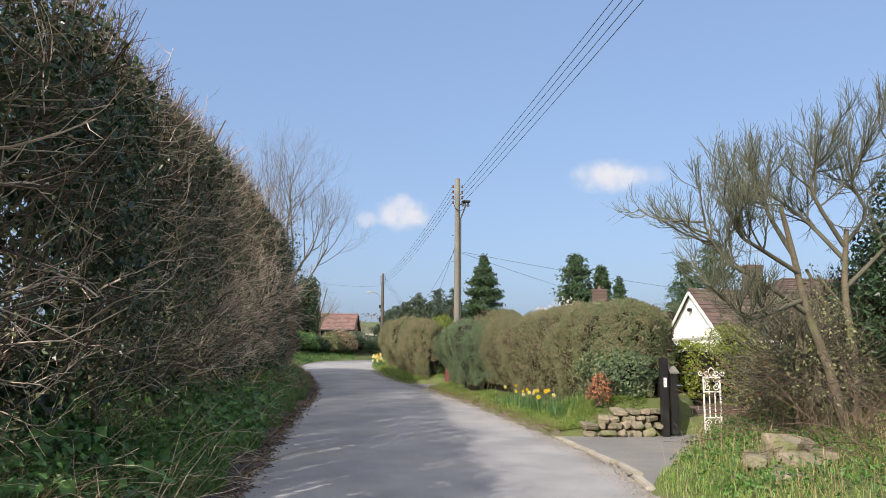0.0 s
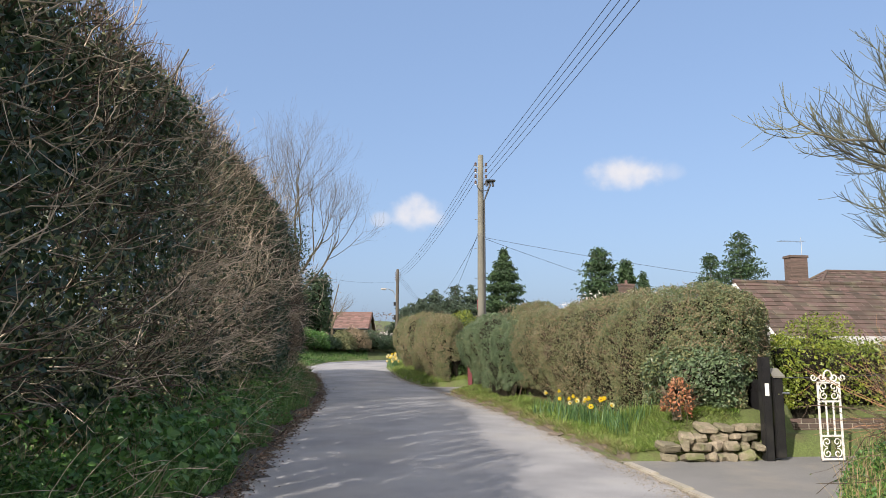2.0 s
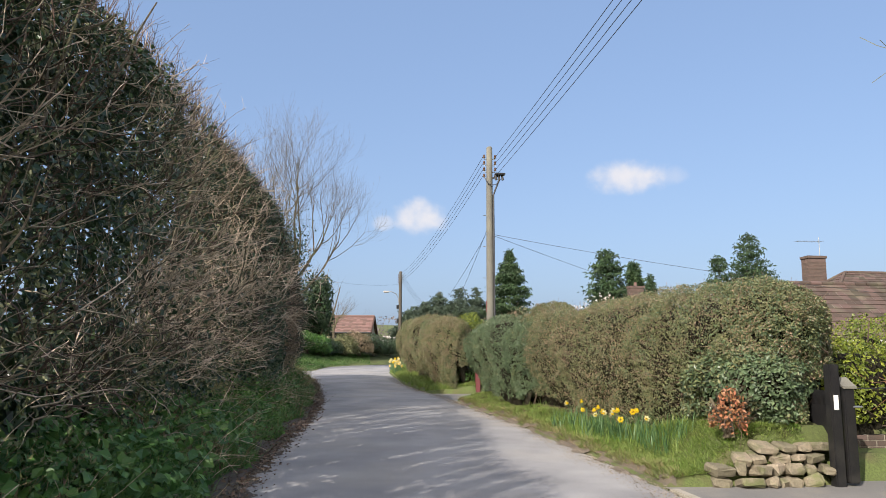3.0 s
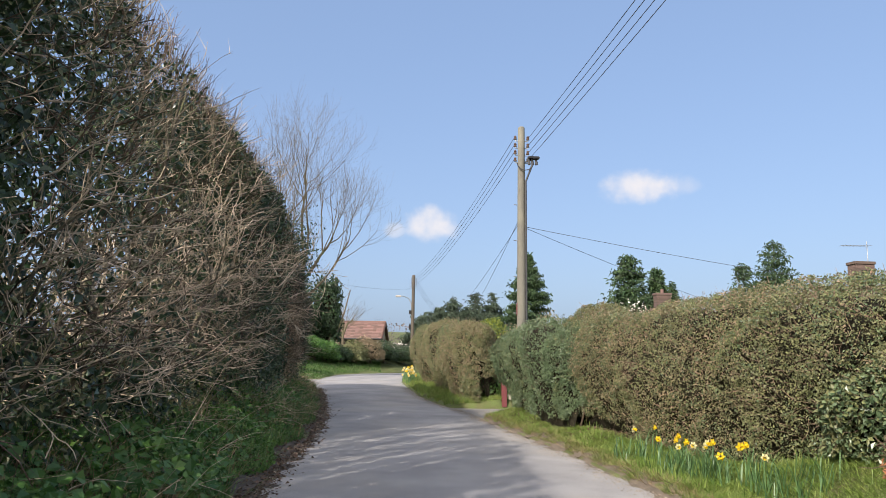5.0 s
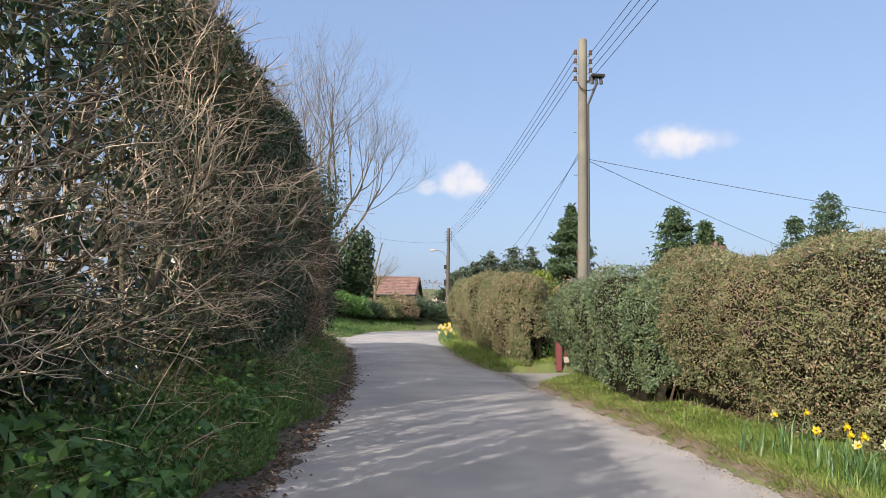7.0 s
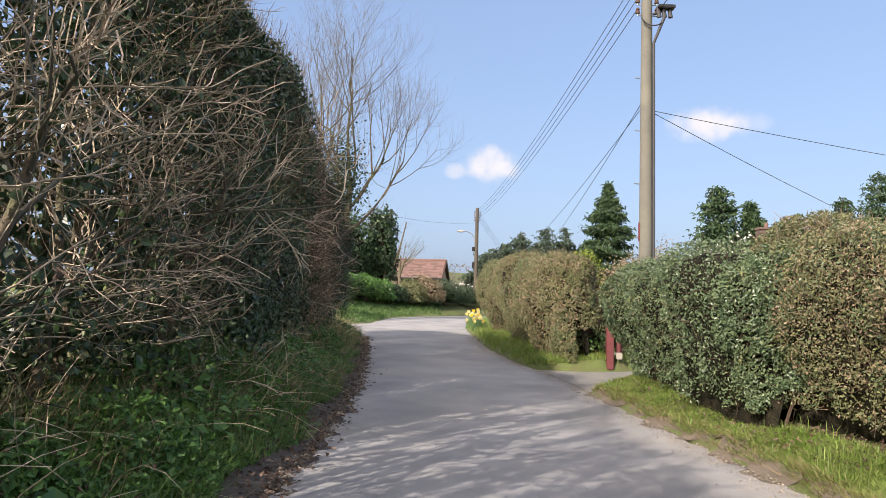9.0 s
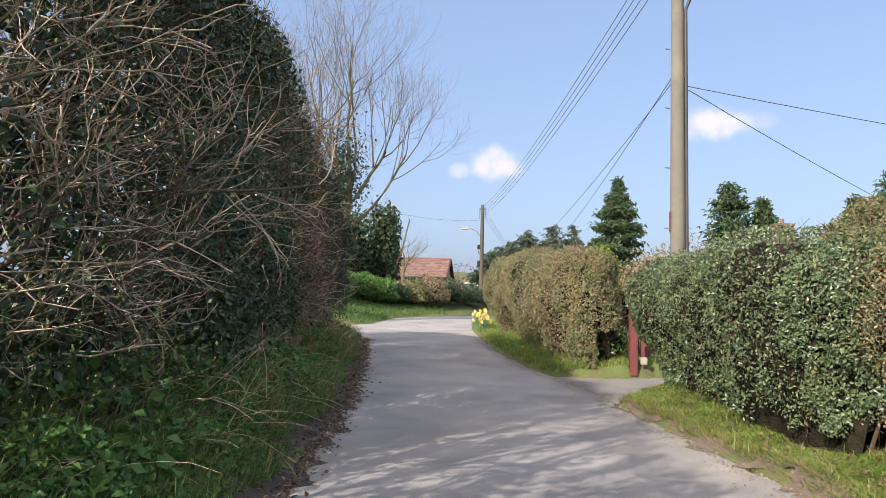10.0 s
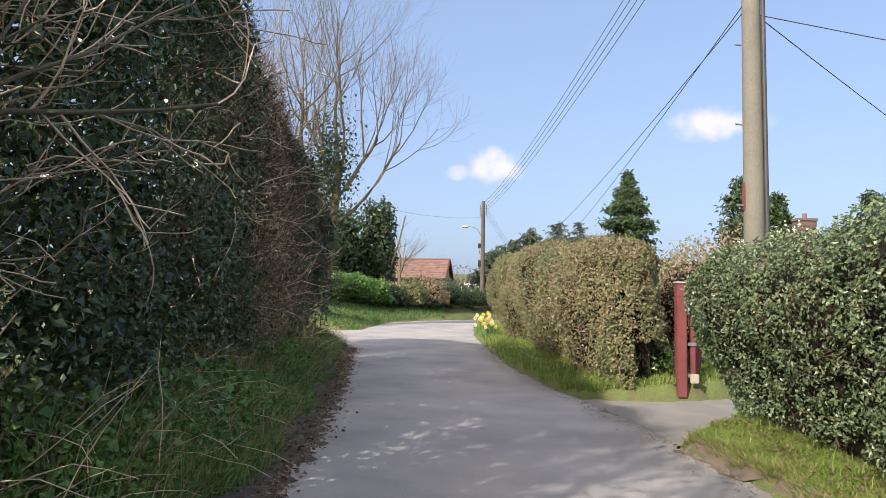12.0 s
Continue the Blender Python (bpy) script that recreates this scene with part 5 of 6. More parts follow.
def scatter(x0, x1, y0, y1, count, rng, keep):
    x, y = rng.uniform(x0, x1, count), rng.uniform(y0, y1, count)
    k = keep(x, y)
    x, y = x[k], y[k]
    return np.stack([x, y, land(x, y) - 0.01], 1)


rng = np.random.default_rng(31)


def verge_keep(x, y):
    return (x > right_x(y) + 0.09 + 0.05 * np.sin(5.3 * y) + 0.03 * np.sin(13.1 * y)) & ~paved(x, y, 0.05) & (x < np.interp(y, [7, 12.2, 12.3, 15, 18, 22, 25, 27, 30, 38, 44], [3.4, 3.4, 5.6, 5.0, 4.7, 4.0, 4.4, 3.5, 3.2, 2.9, 3.2]))


def patchy(P, scale, seed, level, rng):
    return P[lumps(P, scale, seed) + 0.4 * rng.normal(size=len(P)) > level]


verge = thing("verge_grass", (3.9, 18.0, z_at(3.9, 18)), "bright sunlit green grass on the verge", "grass", kind="stuff")
P = scatter(2.0, 5.7, 12.25, 25.3, 260000, rng, verge_keep)
stuff("grass_blades", *blades(P, 0.08, rng, 0.011, 1.5, short=True), M_GRASS, verge)
P = patchy(scatter(2.0, 5.7, 12.4, 24.6, 22000, rng, verge_keep), 1.6, 2, 0.3, rng)
stuff("tall_grass", *blades(P, 0.15, rng, 0.007, 0.6), M_GRASS, verge)
P = scatter(2.0, 5.7, 12.4, 24.6, 30000, rng, lambda x, y: verge_keep(x, y) & (x < right_x(y) + 0.28 + 0.2 * np.sin(3 * y)))
stuff("dry_grass", *blades(P, 0.08, rng, 0.008, 1.2, short=True), M_STRAW, verge, "dry straw-coloured grass at the edge")
P = scatter(2.0, 5.7, 12.4, 24.6, 60000, rng, lambda x, y: (x > right_x(y) + 0.06) & (x < right_x(y) + 0.30) & ~paved(x, y, 0.03))
stuff("edge_fringe", *blades(P, 0.10, rng, 0.007, 1.3, wind=(-0.6, 0), short=True), M_STRAW, verge, "bleached grass hanging over the worn edge")
far_verge = thing("verge_grass", (2.7, 32.0, z_at(2.7, 32)), "green grass verge below the garden hedge", "grass", kind="stuff")
P = scatter(1.8, 4.2, 26.8, 44, 60000, rng, verge_keep)
stuff("grass_blades", *blades(P, 0.16, rng, 0.011, 0.7), M_GRASS, far_verge)
P = scatter(3.0, 6.6, 26.4, 29.4, 22000, rng, lambda x, y: ~paved(x, y, 0.05) & (x > 3.3))
stuff("tall_grass", *blades(P, 0.12, rng, 0.011, 0.8), M_GRASS, far_verge)
P = patchy(scatter(1.8, 4.2, 26.8, 44, 9000, rng, verge_keep), 1.5, 4, 0.4, rng)
stuff("dry_grass", *blades(P, 0.15, rng, 0.010, 0.9), M_STRAW, far_verge)
mound_keep = lambda x, y: (x > right_x(y) + 0.05) & (y < drive_near_y(x) - 0.02) & ~paved(x, y, 0.02)
mound = thing("bank_grass", (4.6, 6.5, z_at(4.6, 6.5)), "tufted grass on the stony bank by the drive", "grass", kind="stuff")
P = scatter(3.3, 7.6, 3.0, 12.4, 42000, rng, mound_keep)
P = patchy(P, 1.3, 6, -0.5, rng)
stuff("grass_blades", *blades(P, 0.10, rng, 0.008, 0.9), M_GRASS, mound)
P = patchy(scatter(3.3, 7.6, 3.0, 12.4, 9000, rng, mound_keep), 2.0, 7, 0.3, rng)
stuff("dry_grass", *blades(P, 0.32, rng, 0.005, 0.6), M_STRAW, mound, "tall dead grass stalks")
P = patchy(scatter(3.6, 8.5, 3.0, 12.4, 26000, rng, mound_keep), 1.4, 8, 0.1, rng)
P[:, 2] += rng.uniform(0, 0.14, len(P))
stuff("weed_foliage", *leaves(P, np.tile([0, 0, 1.0], (len(P), 1)), 0.05, rng, 0.7), M_WEED, mound)

bank_keep = lambda x, y: (x < left_x(y) - 0.22 - 0.1 * np.sin(2.1 * y)) & ~paved(x, y, 0.1)
bankg = thing("bank_grass", (-1.4, 15.0, z_at(-1.4, 15)), "shaded grass and weeds on the bank below the hedge", "grass", kind="stuff")
P = scatter(-3.0, -0.6, 1.0, 36.8, 70000, rng, lambda x, y: bank_keep(x, y) & (x > left_x(y) - 1.9))
P = patchy(P, 1.1, 9, -0.75, rng)
stuff("grass_blades", *blades(P, 0.17, rng, 0.009, 0.9, wind=(0.5, 0)), M_GRASS_DARK, bankg)
P = patchy(scatter(-2.6, -0.5, 1.0, 36.8, 26000, rng, bank_keep), 0.9, 10, 0.25, rng)
stuff("long_grass", *blades(P, 0.34, rng, 0.008, 1.1, wind=(0.7, 0)), M_GRASS_DARK, bankg)
P = patchy(scatter(-2.8, -0.7, 1.0, 36.8, 24000, rng, bank_keep), 1.3, 12, 0.3, rng)
stuff("dry_grass", *blades(P, 0.36, rng, 0.006, 1.1, wind=(0.7, 0)), M_STRAW, bankg, "bleached dead grass stems")
P = patchy(scatter(-2.9, -0.7, 1.0, 36.8, 150000, rng, lambda x, y: bank_keep(x, y) & (x > left_x(y) - 2.0)), 0.8, 13, -0.15, rng)
up = smooth01((left_x(P[:, 1]) - P[:, 0]) / 0.9)
P[:, 2] += (0.02 + 0.20 * up + 0.16 * up * np.clip(lumps(P, 1.7, 21), -1, 1)) * rng.uniform(0.15, 1.0, len(P))
stuff("weed_foliage", *leaves(P, np.tile([0.5, -0.2, 0.8], (len(P), 1)), 0.058, rng, 0.7), M_WEED, bankg, "fresh green nettles and goosegrass")
P = patchy(scatter(-2.7, -1.0, 1.0, 24.0, 16000, rng, lambda x, y: bank_keep(x, y) & (x > left_x(y) - 1.7)), 0.6, 23, 0.35, rng)
P[:, 2] += rng.uniform(0.05, 0.42, len(P))
stuff("broad_foliage", *leaves(P, np.tile([0.6, -0.3, 0.8], (len(P), 1)), 0.105, rng, 0.85, 0.6), M_WEED, bankg, "broad nettle leaves in tall clumps")
P = patchy(scatter(-2.7, -1.1, 1.0, 34.0, 2600, rng, bank_keep), 0.7, 27, 0.35, rng)
canes = twigs(P, rng.normal(size=P.shape) * 0.55 + np.array([0.55, -0.15, 0.65]), 0.75, 0.0042, rng, n=6, wander=0.14, lift=-0.16)
stuff("cane_mass", *tubes(*canes, 3), M_PALE_LIT_TWIG, bankg, "pale dead stalks and bramble canes")
P = patchy(scatter(-2.8, -0.6, 1.0, 36.0, 26000, rng, bank_keep), 0.7, 17, 0.45, rng)
P[:, 2] += rng.uniform(0, 0.2, len(P))
stuff("dead_foliage", *leaves(P, np.tile([0.4, 0, 1.0], (len(P), 1)), 0.06, rng, 0.35), M_DEAD, bankg, "rust-brown dead bracken")
lawn = thing("far_bank_grass", (-2.5, 45.0, z_at(-2.5, 45)), "mown green grass bank across the side lane", "grass", kind="stuff")
P = scatter(-12, 1.5, 41.0, 56, 60000, rng, lambda x, y: (x < left_x(y) - 0.1) & ~paved(x, y, 0.1))
stuff("grass_blades", *blades(P, 0.12, rng, 0.034, 0.8, short=True), M_GRASS_DARK, lawn)
P = scatter(4.5, 30, 13, 60, 16000, rng, lambda x, y: ~paved(x, y, 0.1) & (x > right_x(y) + 1.5))
garden = thing("garden_grass", (10, 30, z_at(10, 30)), "garden lawn behind the hedges", "grass", kind="stuff")
stuff("grass_blades", *blades(P, 0.10, rng, 0.03, 0.7, short=True), M_GRASS, garden)

litter = thing("leaf_litter", (-0.9, 14.0, z_at(-0.9, 14)), "dead brown leaves and grit along the gutter", "litter", kind="stuff")
x = left_x(yl := rng.uniform(3, 35, 9000)) + rng.normal(size=9000) * 0.14 - 0.10
P = np.stack([x, yl, np.maximum(land(x, yl), road_z(yl) + 0.02) + 0.008], 1)
stuff("dead_foliage", *leaves(P, np.tile([0, 0, 1.0], (len(P), 1)), 0.045, rng, 0.7, 0.5), M_DEAD, litter)
x = left_x(yl := rng.uniform(5, 36, 7000)) + np.abs(rng.normal(size=7000)) * 0.10 - 0.06
x2 = right_x(yr := 5 + 31 * rng.uniform(0, 1, 16000) ** 1.7) - np.abs(rng.normal(size=16000)) * 0.24 + 0.06
xx, yy2 = np.concatenate([x, x2]), np.concatenate([yl, yr])
P = np.stack([xx, yy2, road_z(yy2) + 0.022], 1)
stuff("grit", *leaves(P, np.tile([0, 0, 1.0], (len(P), 1)), 0.018, rng, 0.9, 0.4), M_SAND, litter)
# beaten earth lip along the verge
V, F = strip(lambda y: right_x(y) - 0.04 + 2.6 * ragged(y, 7.0), lambda y: right_x(y) + 0.17 + ragged(y, 2.0), np.arange(12.3, 24.3, 0.08), 8,
             lambda X, Y, u: np.where(X < right_x(Y) + 0.02, road_z(Y) + 0.017 + 0.0 * u, land(X, Y) + 0.008))
tagged(link_np("verge_lip", V, F, M_GRIT, smooth=True), "bare sandy earth lip between road and verge", "verge", kind="structure")
V, F = strip(lambda y: left_x(y) - 0.34 + ragged(y, 5.0), lambda y: left_x(y) + 0.20 + 2.2 * ragged(y, 3.0), np.arange(1.0, 35.0, 0.08), 8,
             lambda X, Y, u: np.maximum(road_z(Y) + 0.024 - 0.012 * u + 0.006 * np.sin(9 * Y + 4 * u), land(X, Y) + 0.012))
M_MUD = material("gutter_mud", (0.085, 0.070, 0.060), (0.055, 0.047, 0.042), 0.95, 4, 70, 0.9, bump_dist=0.02)
tagged(link_np("gutter_earth", V, F, M_MUD, smooth=True), "dark damp earth along the foot of the bank", "verge", kind="structure")

# ---- daffodils ----


def daffodil(x, y, h, mat, rng, scale=1.0):
    z = z_at(x, y)
    d = thing("daffodil", (x, y, z), "daffodil in flower with an upright stalk", "flower", "daffodils below the hedge")
    lean = rng.uniform(-0.08, 0.08, 2)
    turn = rng.uniform(-0.9, 0.9)
    line = np.array([(0, 0, 0), (lean[0] * 0.3, lean[1] * 0.3, h * 0.5), (lean[0], lean[1], h * 0.95), (lean[0] - 0.03, lean[1] - 0.02, h)])
    V, F = tubes(line[None], np.array([[0.005, 0.005, 0.004, 0.004]]), 4)
    link_np("stalk", V, F, M_DAFFLEAF, d)
    m = Matrix.Translation(Vector(line[-1])) @ Matrix.Rotation(turn, 4, "Z") @ Matrix.Rotation(radians(100), 4, "X") @ Matrix.Scale(scale, 4)
    bm = bmesh.new()
    for k in range(6):
        a = k * math.pi / 3
        c, s = math.cos(a), math.sin(a)
        pts = [(0.008, 0, 0), (0.028, -0.017, 0.006), (0.05, 0, -0.004), (0.028, 0.017, 0.006)]
        bm.faces.new([bm.verts.new(m @ Vector((p[0] * c - p[1] * s, p[0] * s + p[1] * c, p[2]))) for p in pts])
    part("petals", bm, mat, d)
    bm = bmesh.new()
    bmesh.ops.create_cone(bm, cap_ends=False, segments=10, radius1=0.012, radius2=0.02, depth=0.035, matrix=m @ Matrix.Translation((0, 0, 0.018)))
    part("trumpet", bm, M_YELLOW, d, "deep yellow trumpet")
    n = 9
    P = np.zeros((n, 3)) + rng.normal(size=(n, 3)) * np.array([0.05, 0.05, 0])
    V, F = blades(P, h * 1.0, rng, 0.016, 0.55, 0.3)
    link_np("leaf_tuft", V, F, M_DAFFLEAF, d)["kind"] = "stuff"
    return d


rng = np.random.default_rng(77)
for k in range(15):
    y = rng.uniform(13.6, 18.0) if k > 11 else rng.uniform(14.3, 17.1)
    face = np.interp(y, [12.75, 15, 17.6, 19.6], [4.72, 4.42, 4.15, 3.95])
    x = face - rng.uniform(-0.05, 0.25)
    yellow = rng.uniform() < (0.5 if y < 15.5 else 0.35)
    daffodil(x, y, rng.uniform(0.27, 0.43), M_YELLOW if yellow else M_CREAM, rng, rng.uniform(0.8, 1.1))
for k in range(26):
    y = rng.uniform(37.2, 40.5)
    daffodil(float(right_x(y)) + rng.uniform(0.05, 0.5), y, rng.uniform(0.3, 0.6), M_YELLOW if rng.uniform() < 0.3 else M_CREAM, rng, 1.4)
dl = thing("daffodil_leaves", (4.2, 16.0, z_at(4.2, 16)), "clumps of grey-green daffodil leaves below the hedge", "foliage", kind="stuff")
yy = rng.uniform(13.6, 17.6, 460)
yy = yy[np.sin(yy * 3.3) + 0.5 * rng.normal(size=len(yy)) > -0.1]
xx = np.interp(yy, [12.75, 15, 17.6, 19.6], [4.72, 4.42, 4.15, 3.95]) - rng.uniform(-0.05, 0.38, len(yy))
stuff("leaf_blades", *blades(np.stack([xx, yy, land(xx, yy)], 1), 0.33, rng, 0.012, 1.15), M_DAFFLEAF, dl)

# ---- shrubs ----


def shrub(name, x, y, z, rx, ry, h, mat, size, count, rng, label, seed, cat="shrub", twig=60, twig_mat=None, core=True, group=""):
    """A rounded, lumpy shrub: a core coloured near black as inner shade, stems, twig ends and a crown of leaves."""
    s = thing(name, (x, y, z), label, cat, group)
    o = np.array([x, y, z])

    def crown(k, inset):
        d = unit(rng.normal(size=(k, 3)))
        d[:, 2] = np.abs(d[:, 2]) * 1.4 - 0.6
        d = unit(d)
        P = d * np.array([rx, ry, h * 0.55])
        P[:, 2] += h * 0.45
        bulge = 1 + 0.28 * lumps(P + o, 1.6 / max(rx, 0.5), seed) + 0.10 * lumps(P + o, 4.0 / max(rx, 0.5), seed + 3)
        c = np.array([0, 0, h * 0.4])
        P = c + (P - c) * (bulge * (1 - inset))[:, None]
        P[:, 2] = np.maximum(P[:, 2], 0.02)
        return P + o, d

    P, N = crown(count, 0.38 * rng.uniform(0, 1, count) ** 1.7)
    stuff("foliage", *leaves(P, N, size, rng, 0.6, 0.8), mat, s)
    if twig:
        P, N = crown(twig, np.full(twig, 0.45))
        tw = twigs(P, N + 0.3 * rng.normal(size=P.shape), 0.5 * max(rx, 0.4), 0.005, rng, n=4, wander=0.25)
        stuff("twig_mass", *tubes(*tw), twig_mat or M_TWIG, s)
    k = 7
    st = twigs(np.tile(o, (k, 1)) + 0.15 * rx * rng.normal(size=(k, 3)) * np.array([1, 1, 0]), np.stack([0.4 * rng.normal(size=k), 0.4 * rng.normal(size=k), np.ones(k)], 1), h * 0.6, 0.02 + 0.01 * h, rng, n=4, wander=0.1)
    stuff("woody_base", *tubes(*st, sides=5), M_BARK, s)
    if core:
        # near-black core, its colour holding the shade inside the crown
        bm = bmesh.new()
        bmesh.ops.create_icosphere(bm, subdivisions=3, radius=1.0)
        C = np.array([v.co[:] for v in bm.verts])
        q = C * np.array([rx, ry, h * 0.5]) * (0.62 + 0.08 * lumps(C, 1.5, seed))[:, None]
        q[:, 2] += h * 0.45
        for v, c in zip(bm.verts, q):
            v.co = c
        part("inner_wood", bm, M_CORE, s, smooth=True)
    return s


rng = np.random.default_rng(41)
shrub("copper_shrub", 4.64, 12.72, z_at(4.64, 12.72) + 0.03, 0.20, 0.2, 0.60, M_RED, 0.05, 430, rng, "small copper-red leaved shrub against the hedge", 1.0, twig=90, core=False)
clipped("golden_hedge", [(8.6, 11.3, 1.72, 1.4), (8.6, 14.0, 1.78, 1.5), (8.6, 17.6, 1.75, 1.5)], rng, "golden green clipped hedge behind the gates", ((M_GOLD, 0.9),), 0.055, 700, 8.0, turn=-80, under=0.05, flat=0.25, group="golden hedge")
shrub("golden_shrub", 9.4, 16.6, z_at(9.4, 16.6), 0.75, 0.75, 1.9, M_GOLD, 0.05, 6000, rng, "pointed golden conifer shrub behind the hedge", 3.0)
# brambles and dry shrub beside the iron gate
br = thing("bramble_thicket", (6.6, 10.6, z_at(6.6, 10.6)), "bare tangled brown bramble thicket on the bank", "shrub")
k = 800
P = np.stack([rng.uniform(5.0, 8.6, k), rng.uniform(6.0, 10.6, k), np.zeros(k)], 1)
P = P[(P[:, 1] < drive_near_y(P[:, 0]) - 0.7) | (P[:, 0] > 6.9)]
P[:, 2] = land(P[:, 0], P[:, 1])
D = rng.normal(size=P.shape) * 0.5 + np.array([-0.15, 0.1, 0.55])
t1 = twigs(P, D, 0.9, 0.006, rng, n=6, wander=0.22, lift=-0.12)
t2 = shoots(*t1, 4, 0.35, rng, spread=0.8, n=4, wander=0.3, lift=-0.02)
stuff("twig_mass", *join(tubes(*t1), tubes(*t2)), M_TWIG, br)
P = t2[0][:, -1][::2]
stuff("foliage", *leaves(P, np.tile([0, 0, 1.0], (len(P), 1)), 0.03, rng), M_OLIVE, br)
dry = thing("dry_shrub", (7.3, 11.4, z_at(7.3, 11.4)), "spreading shrub of dry orange-brown stems", "shrub")
k = 150
P = np.tile([7.3, 11.4, z_at(7.3, 11.4)], (k, 1)) + rng.normal(size=(k, 3)) * np.array([0.22, 0.2, 0])
t1 = twigs(P, rng.normal(size=(k, 3)) * 0.55 + np.array([-0.15, -0.1, 0.75]), 0.85, 0.006, rng, n=5, wander=0.12, lift=0.02)
t2 = shoots(*t1, 3, 0.3, rng, spread=0.5, n=3)
M_ORANGE = material("dry_orange_stem", (0.34, 0.19, 0.10), (0.25, 0.14, 0.075), 0.8, 4, 60, 0.2, spread=0.3)
stuff("woody_base", *join(tubes(*t1), tubes(*t2)), M_ORANGE, dry)
# ivy and brush under the willow
shrub("ivy_shrub", 7.35, 8.3, z_at(7.35, 8.3), 0.95, 1.0, 2.9, M_IVY, 0.07, 15000, rng, "dark ivy-clad shrub under the bare tree", 5.0, core=True, twig=260)
shrub("brown_shrub", 8.6, 9.2, z_at(8.6, 9.2), 1.1, 1.0, 3.2, M_OLIVE, 0.05, 12000, rng, "tall straggling brown shrub behind the bank", 6.0, core=True, twig=300)


def bare_tree(name, x, y, z, way, length, radius, levels, rng, label, mat, fine, group="", category="tree", **kw):
    t = thing(name, (x, y, z), label, category, group)
    lev = grow((x, y, z - 0.1), way, length, radius, levels, rng, **kw)
    part_of = [("trunk", lev[:1], 10, M_BARK), ("limb_work", lev[1:3], 6, mat), ("twig_work", lev[3:], 3, fine)]
    for name_, group_, sides, m in part_of:
        if group_:
            V, F = join(*[tubes(p, np.maximum(r, 0.0022), sides) for p, r in group_])
            ob = link_np(name_, V, F, m, t, t.location, True)
            if name_ != "trunk":
                ob["kind"] = "stuff"
    return t, lev


rng = np.random.default_rng(53)
# lichen-grown willow leaning over the bank: bent limbs, then branches and upswept twigs


M_BUDTWIG = material("budding_twig", (0.12, 0.125, 0.085), (0.07, 0.077, 0.05), 0.8, 4, 60, 0.2, spread=0.4)


def bent(points, r0, r1, n=9):
    """A limb through a few control points, tapered."""
    p = np.array(points, dtype=float)
    u = np.linspace(0, len(p) - 1, n)
    q = np.stack([np.interp(u, np.arange(len(p)), p[:, i]) for i in range(3)], 1)
    q[1:-1] = 0.5 * q[1:-1] + 0.25 * (q[:-2] + q[2:])
    return q[None], np.linspace(r0, r1, n)[None]


def willow(base, limbs, rng, label, reach):
    t = thing("bare_tree", base, label, "tree", "small bare trees on the bank")
    lines = [bent(*limb) for limb in limbs]
    P, R = np.concatenate([p for p, _ in lines]), np.concatenate([r for _, r in lines])
    link_np("trunk", *tubes(P[:1], R[:1], 10), M_BARK, t, t.location, True)
    stuff("limb_work", *tubes(P[1:], R[1:], 7), M_LICHEN, t, "bent lichen-grown limbs", True)
    out, tips = [], []
    for p, r in zip(P[1:], R[1:]):
        side = shoots(p[None], r[None], 12, reach, rng, spread=0.75, n=6, wander=0.16, lift=0.14)
        side[1][:] = np.linspace(0.013, 0.006, 6)
        fine = shoots(*side, 8, reach * 0.6, rng, spread=0.55, n=5, wander=0.14, lift=0.22)
        fine[1][:] = np.linspace(0.0055, 0.003, 5)
        last = shoots(*fine, 9, reach * 0.30, rng, spread=0.45, n=3, wander=0.12, lift=0.25)
        last[1][:] = 0.0022
        out += [tubes(*side, 5)]
        tips += [tubes(*fine, 3), tubes(*last, 3)]
    stuff("branch_work", *join(*out), M_LICHEN, t)
    stuff("twig_work", *join(*tips), M_BUDTWIG, t, "fine grey-green upswept twigs")
    return t


willow((5.85, 7.85, z_at(5.85, 7.85)), [
    ([(5.88, 7.85, 0.3), (5.6, 7.85, 1.55), (5.35, 7.8, 2.0), (5.2, 7.75, 2.7), (5.0, 7.65, 3.25)], 0.065, 0.025),
    ([(5.35, 7.8, 2.05), (4.6, 7.6, 2.45), (4.3, 7.5, 2.5), (4.05, 7.45, 2.75), (3.95, 7.45, 3.0)], 0.034, 0.010),
    ([(5.25, 7.75, 2.5), (4.6, 7.6, 2.8), (4.4, 7.5, 2.85), (4.25, 7.45, 3.1)], 0.028, 0.010),
    ([(5.2, 7.75, 2.7), (5.0, 7.9, 3.2), (4.95, 7.9, 3.4), (4.85, 7.9, 3.55)], 0.032, 0.012),
    ([(5.3, 7.8, 2.2), (4.5, 7.45, 1.95), (4.3, 7.35, 1.95), (4.05, 7.3, 2.15)], 0.03, 0.01)], rng,
       "bare lichen-grown tree with bent limbs leaning over the bank", 0.50)
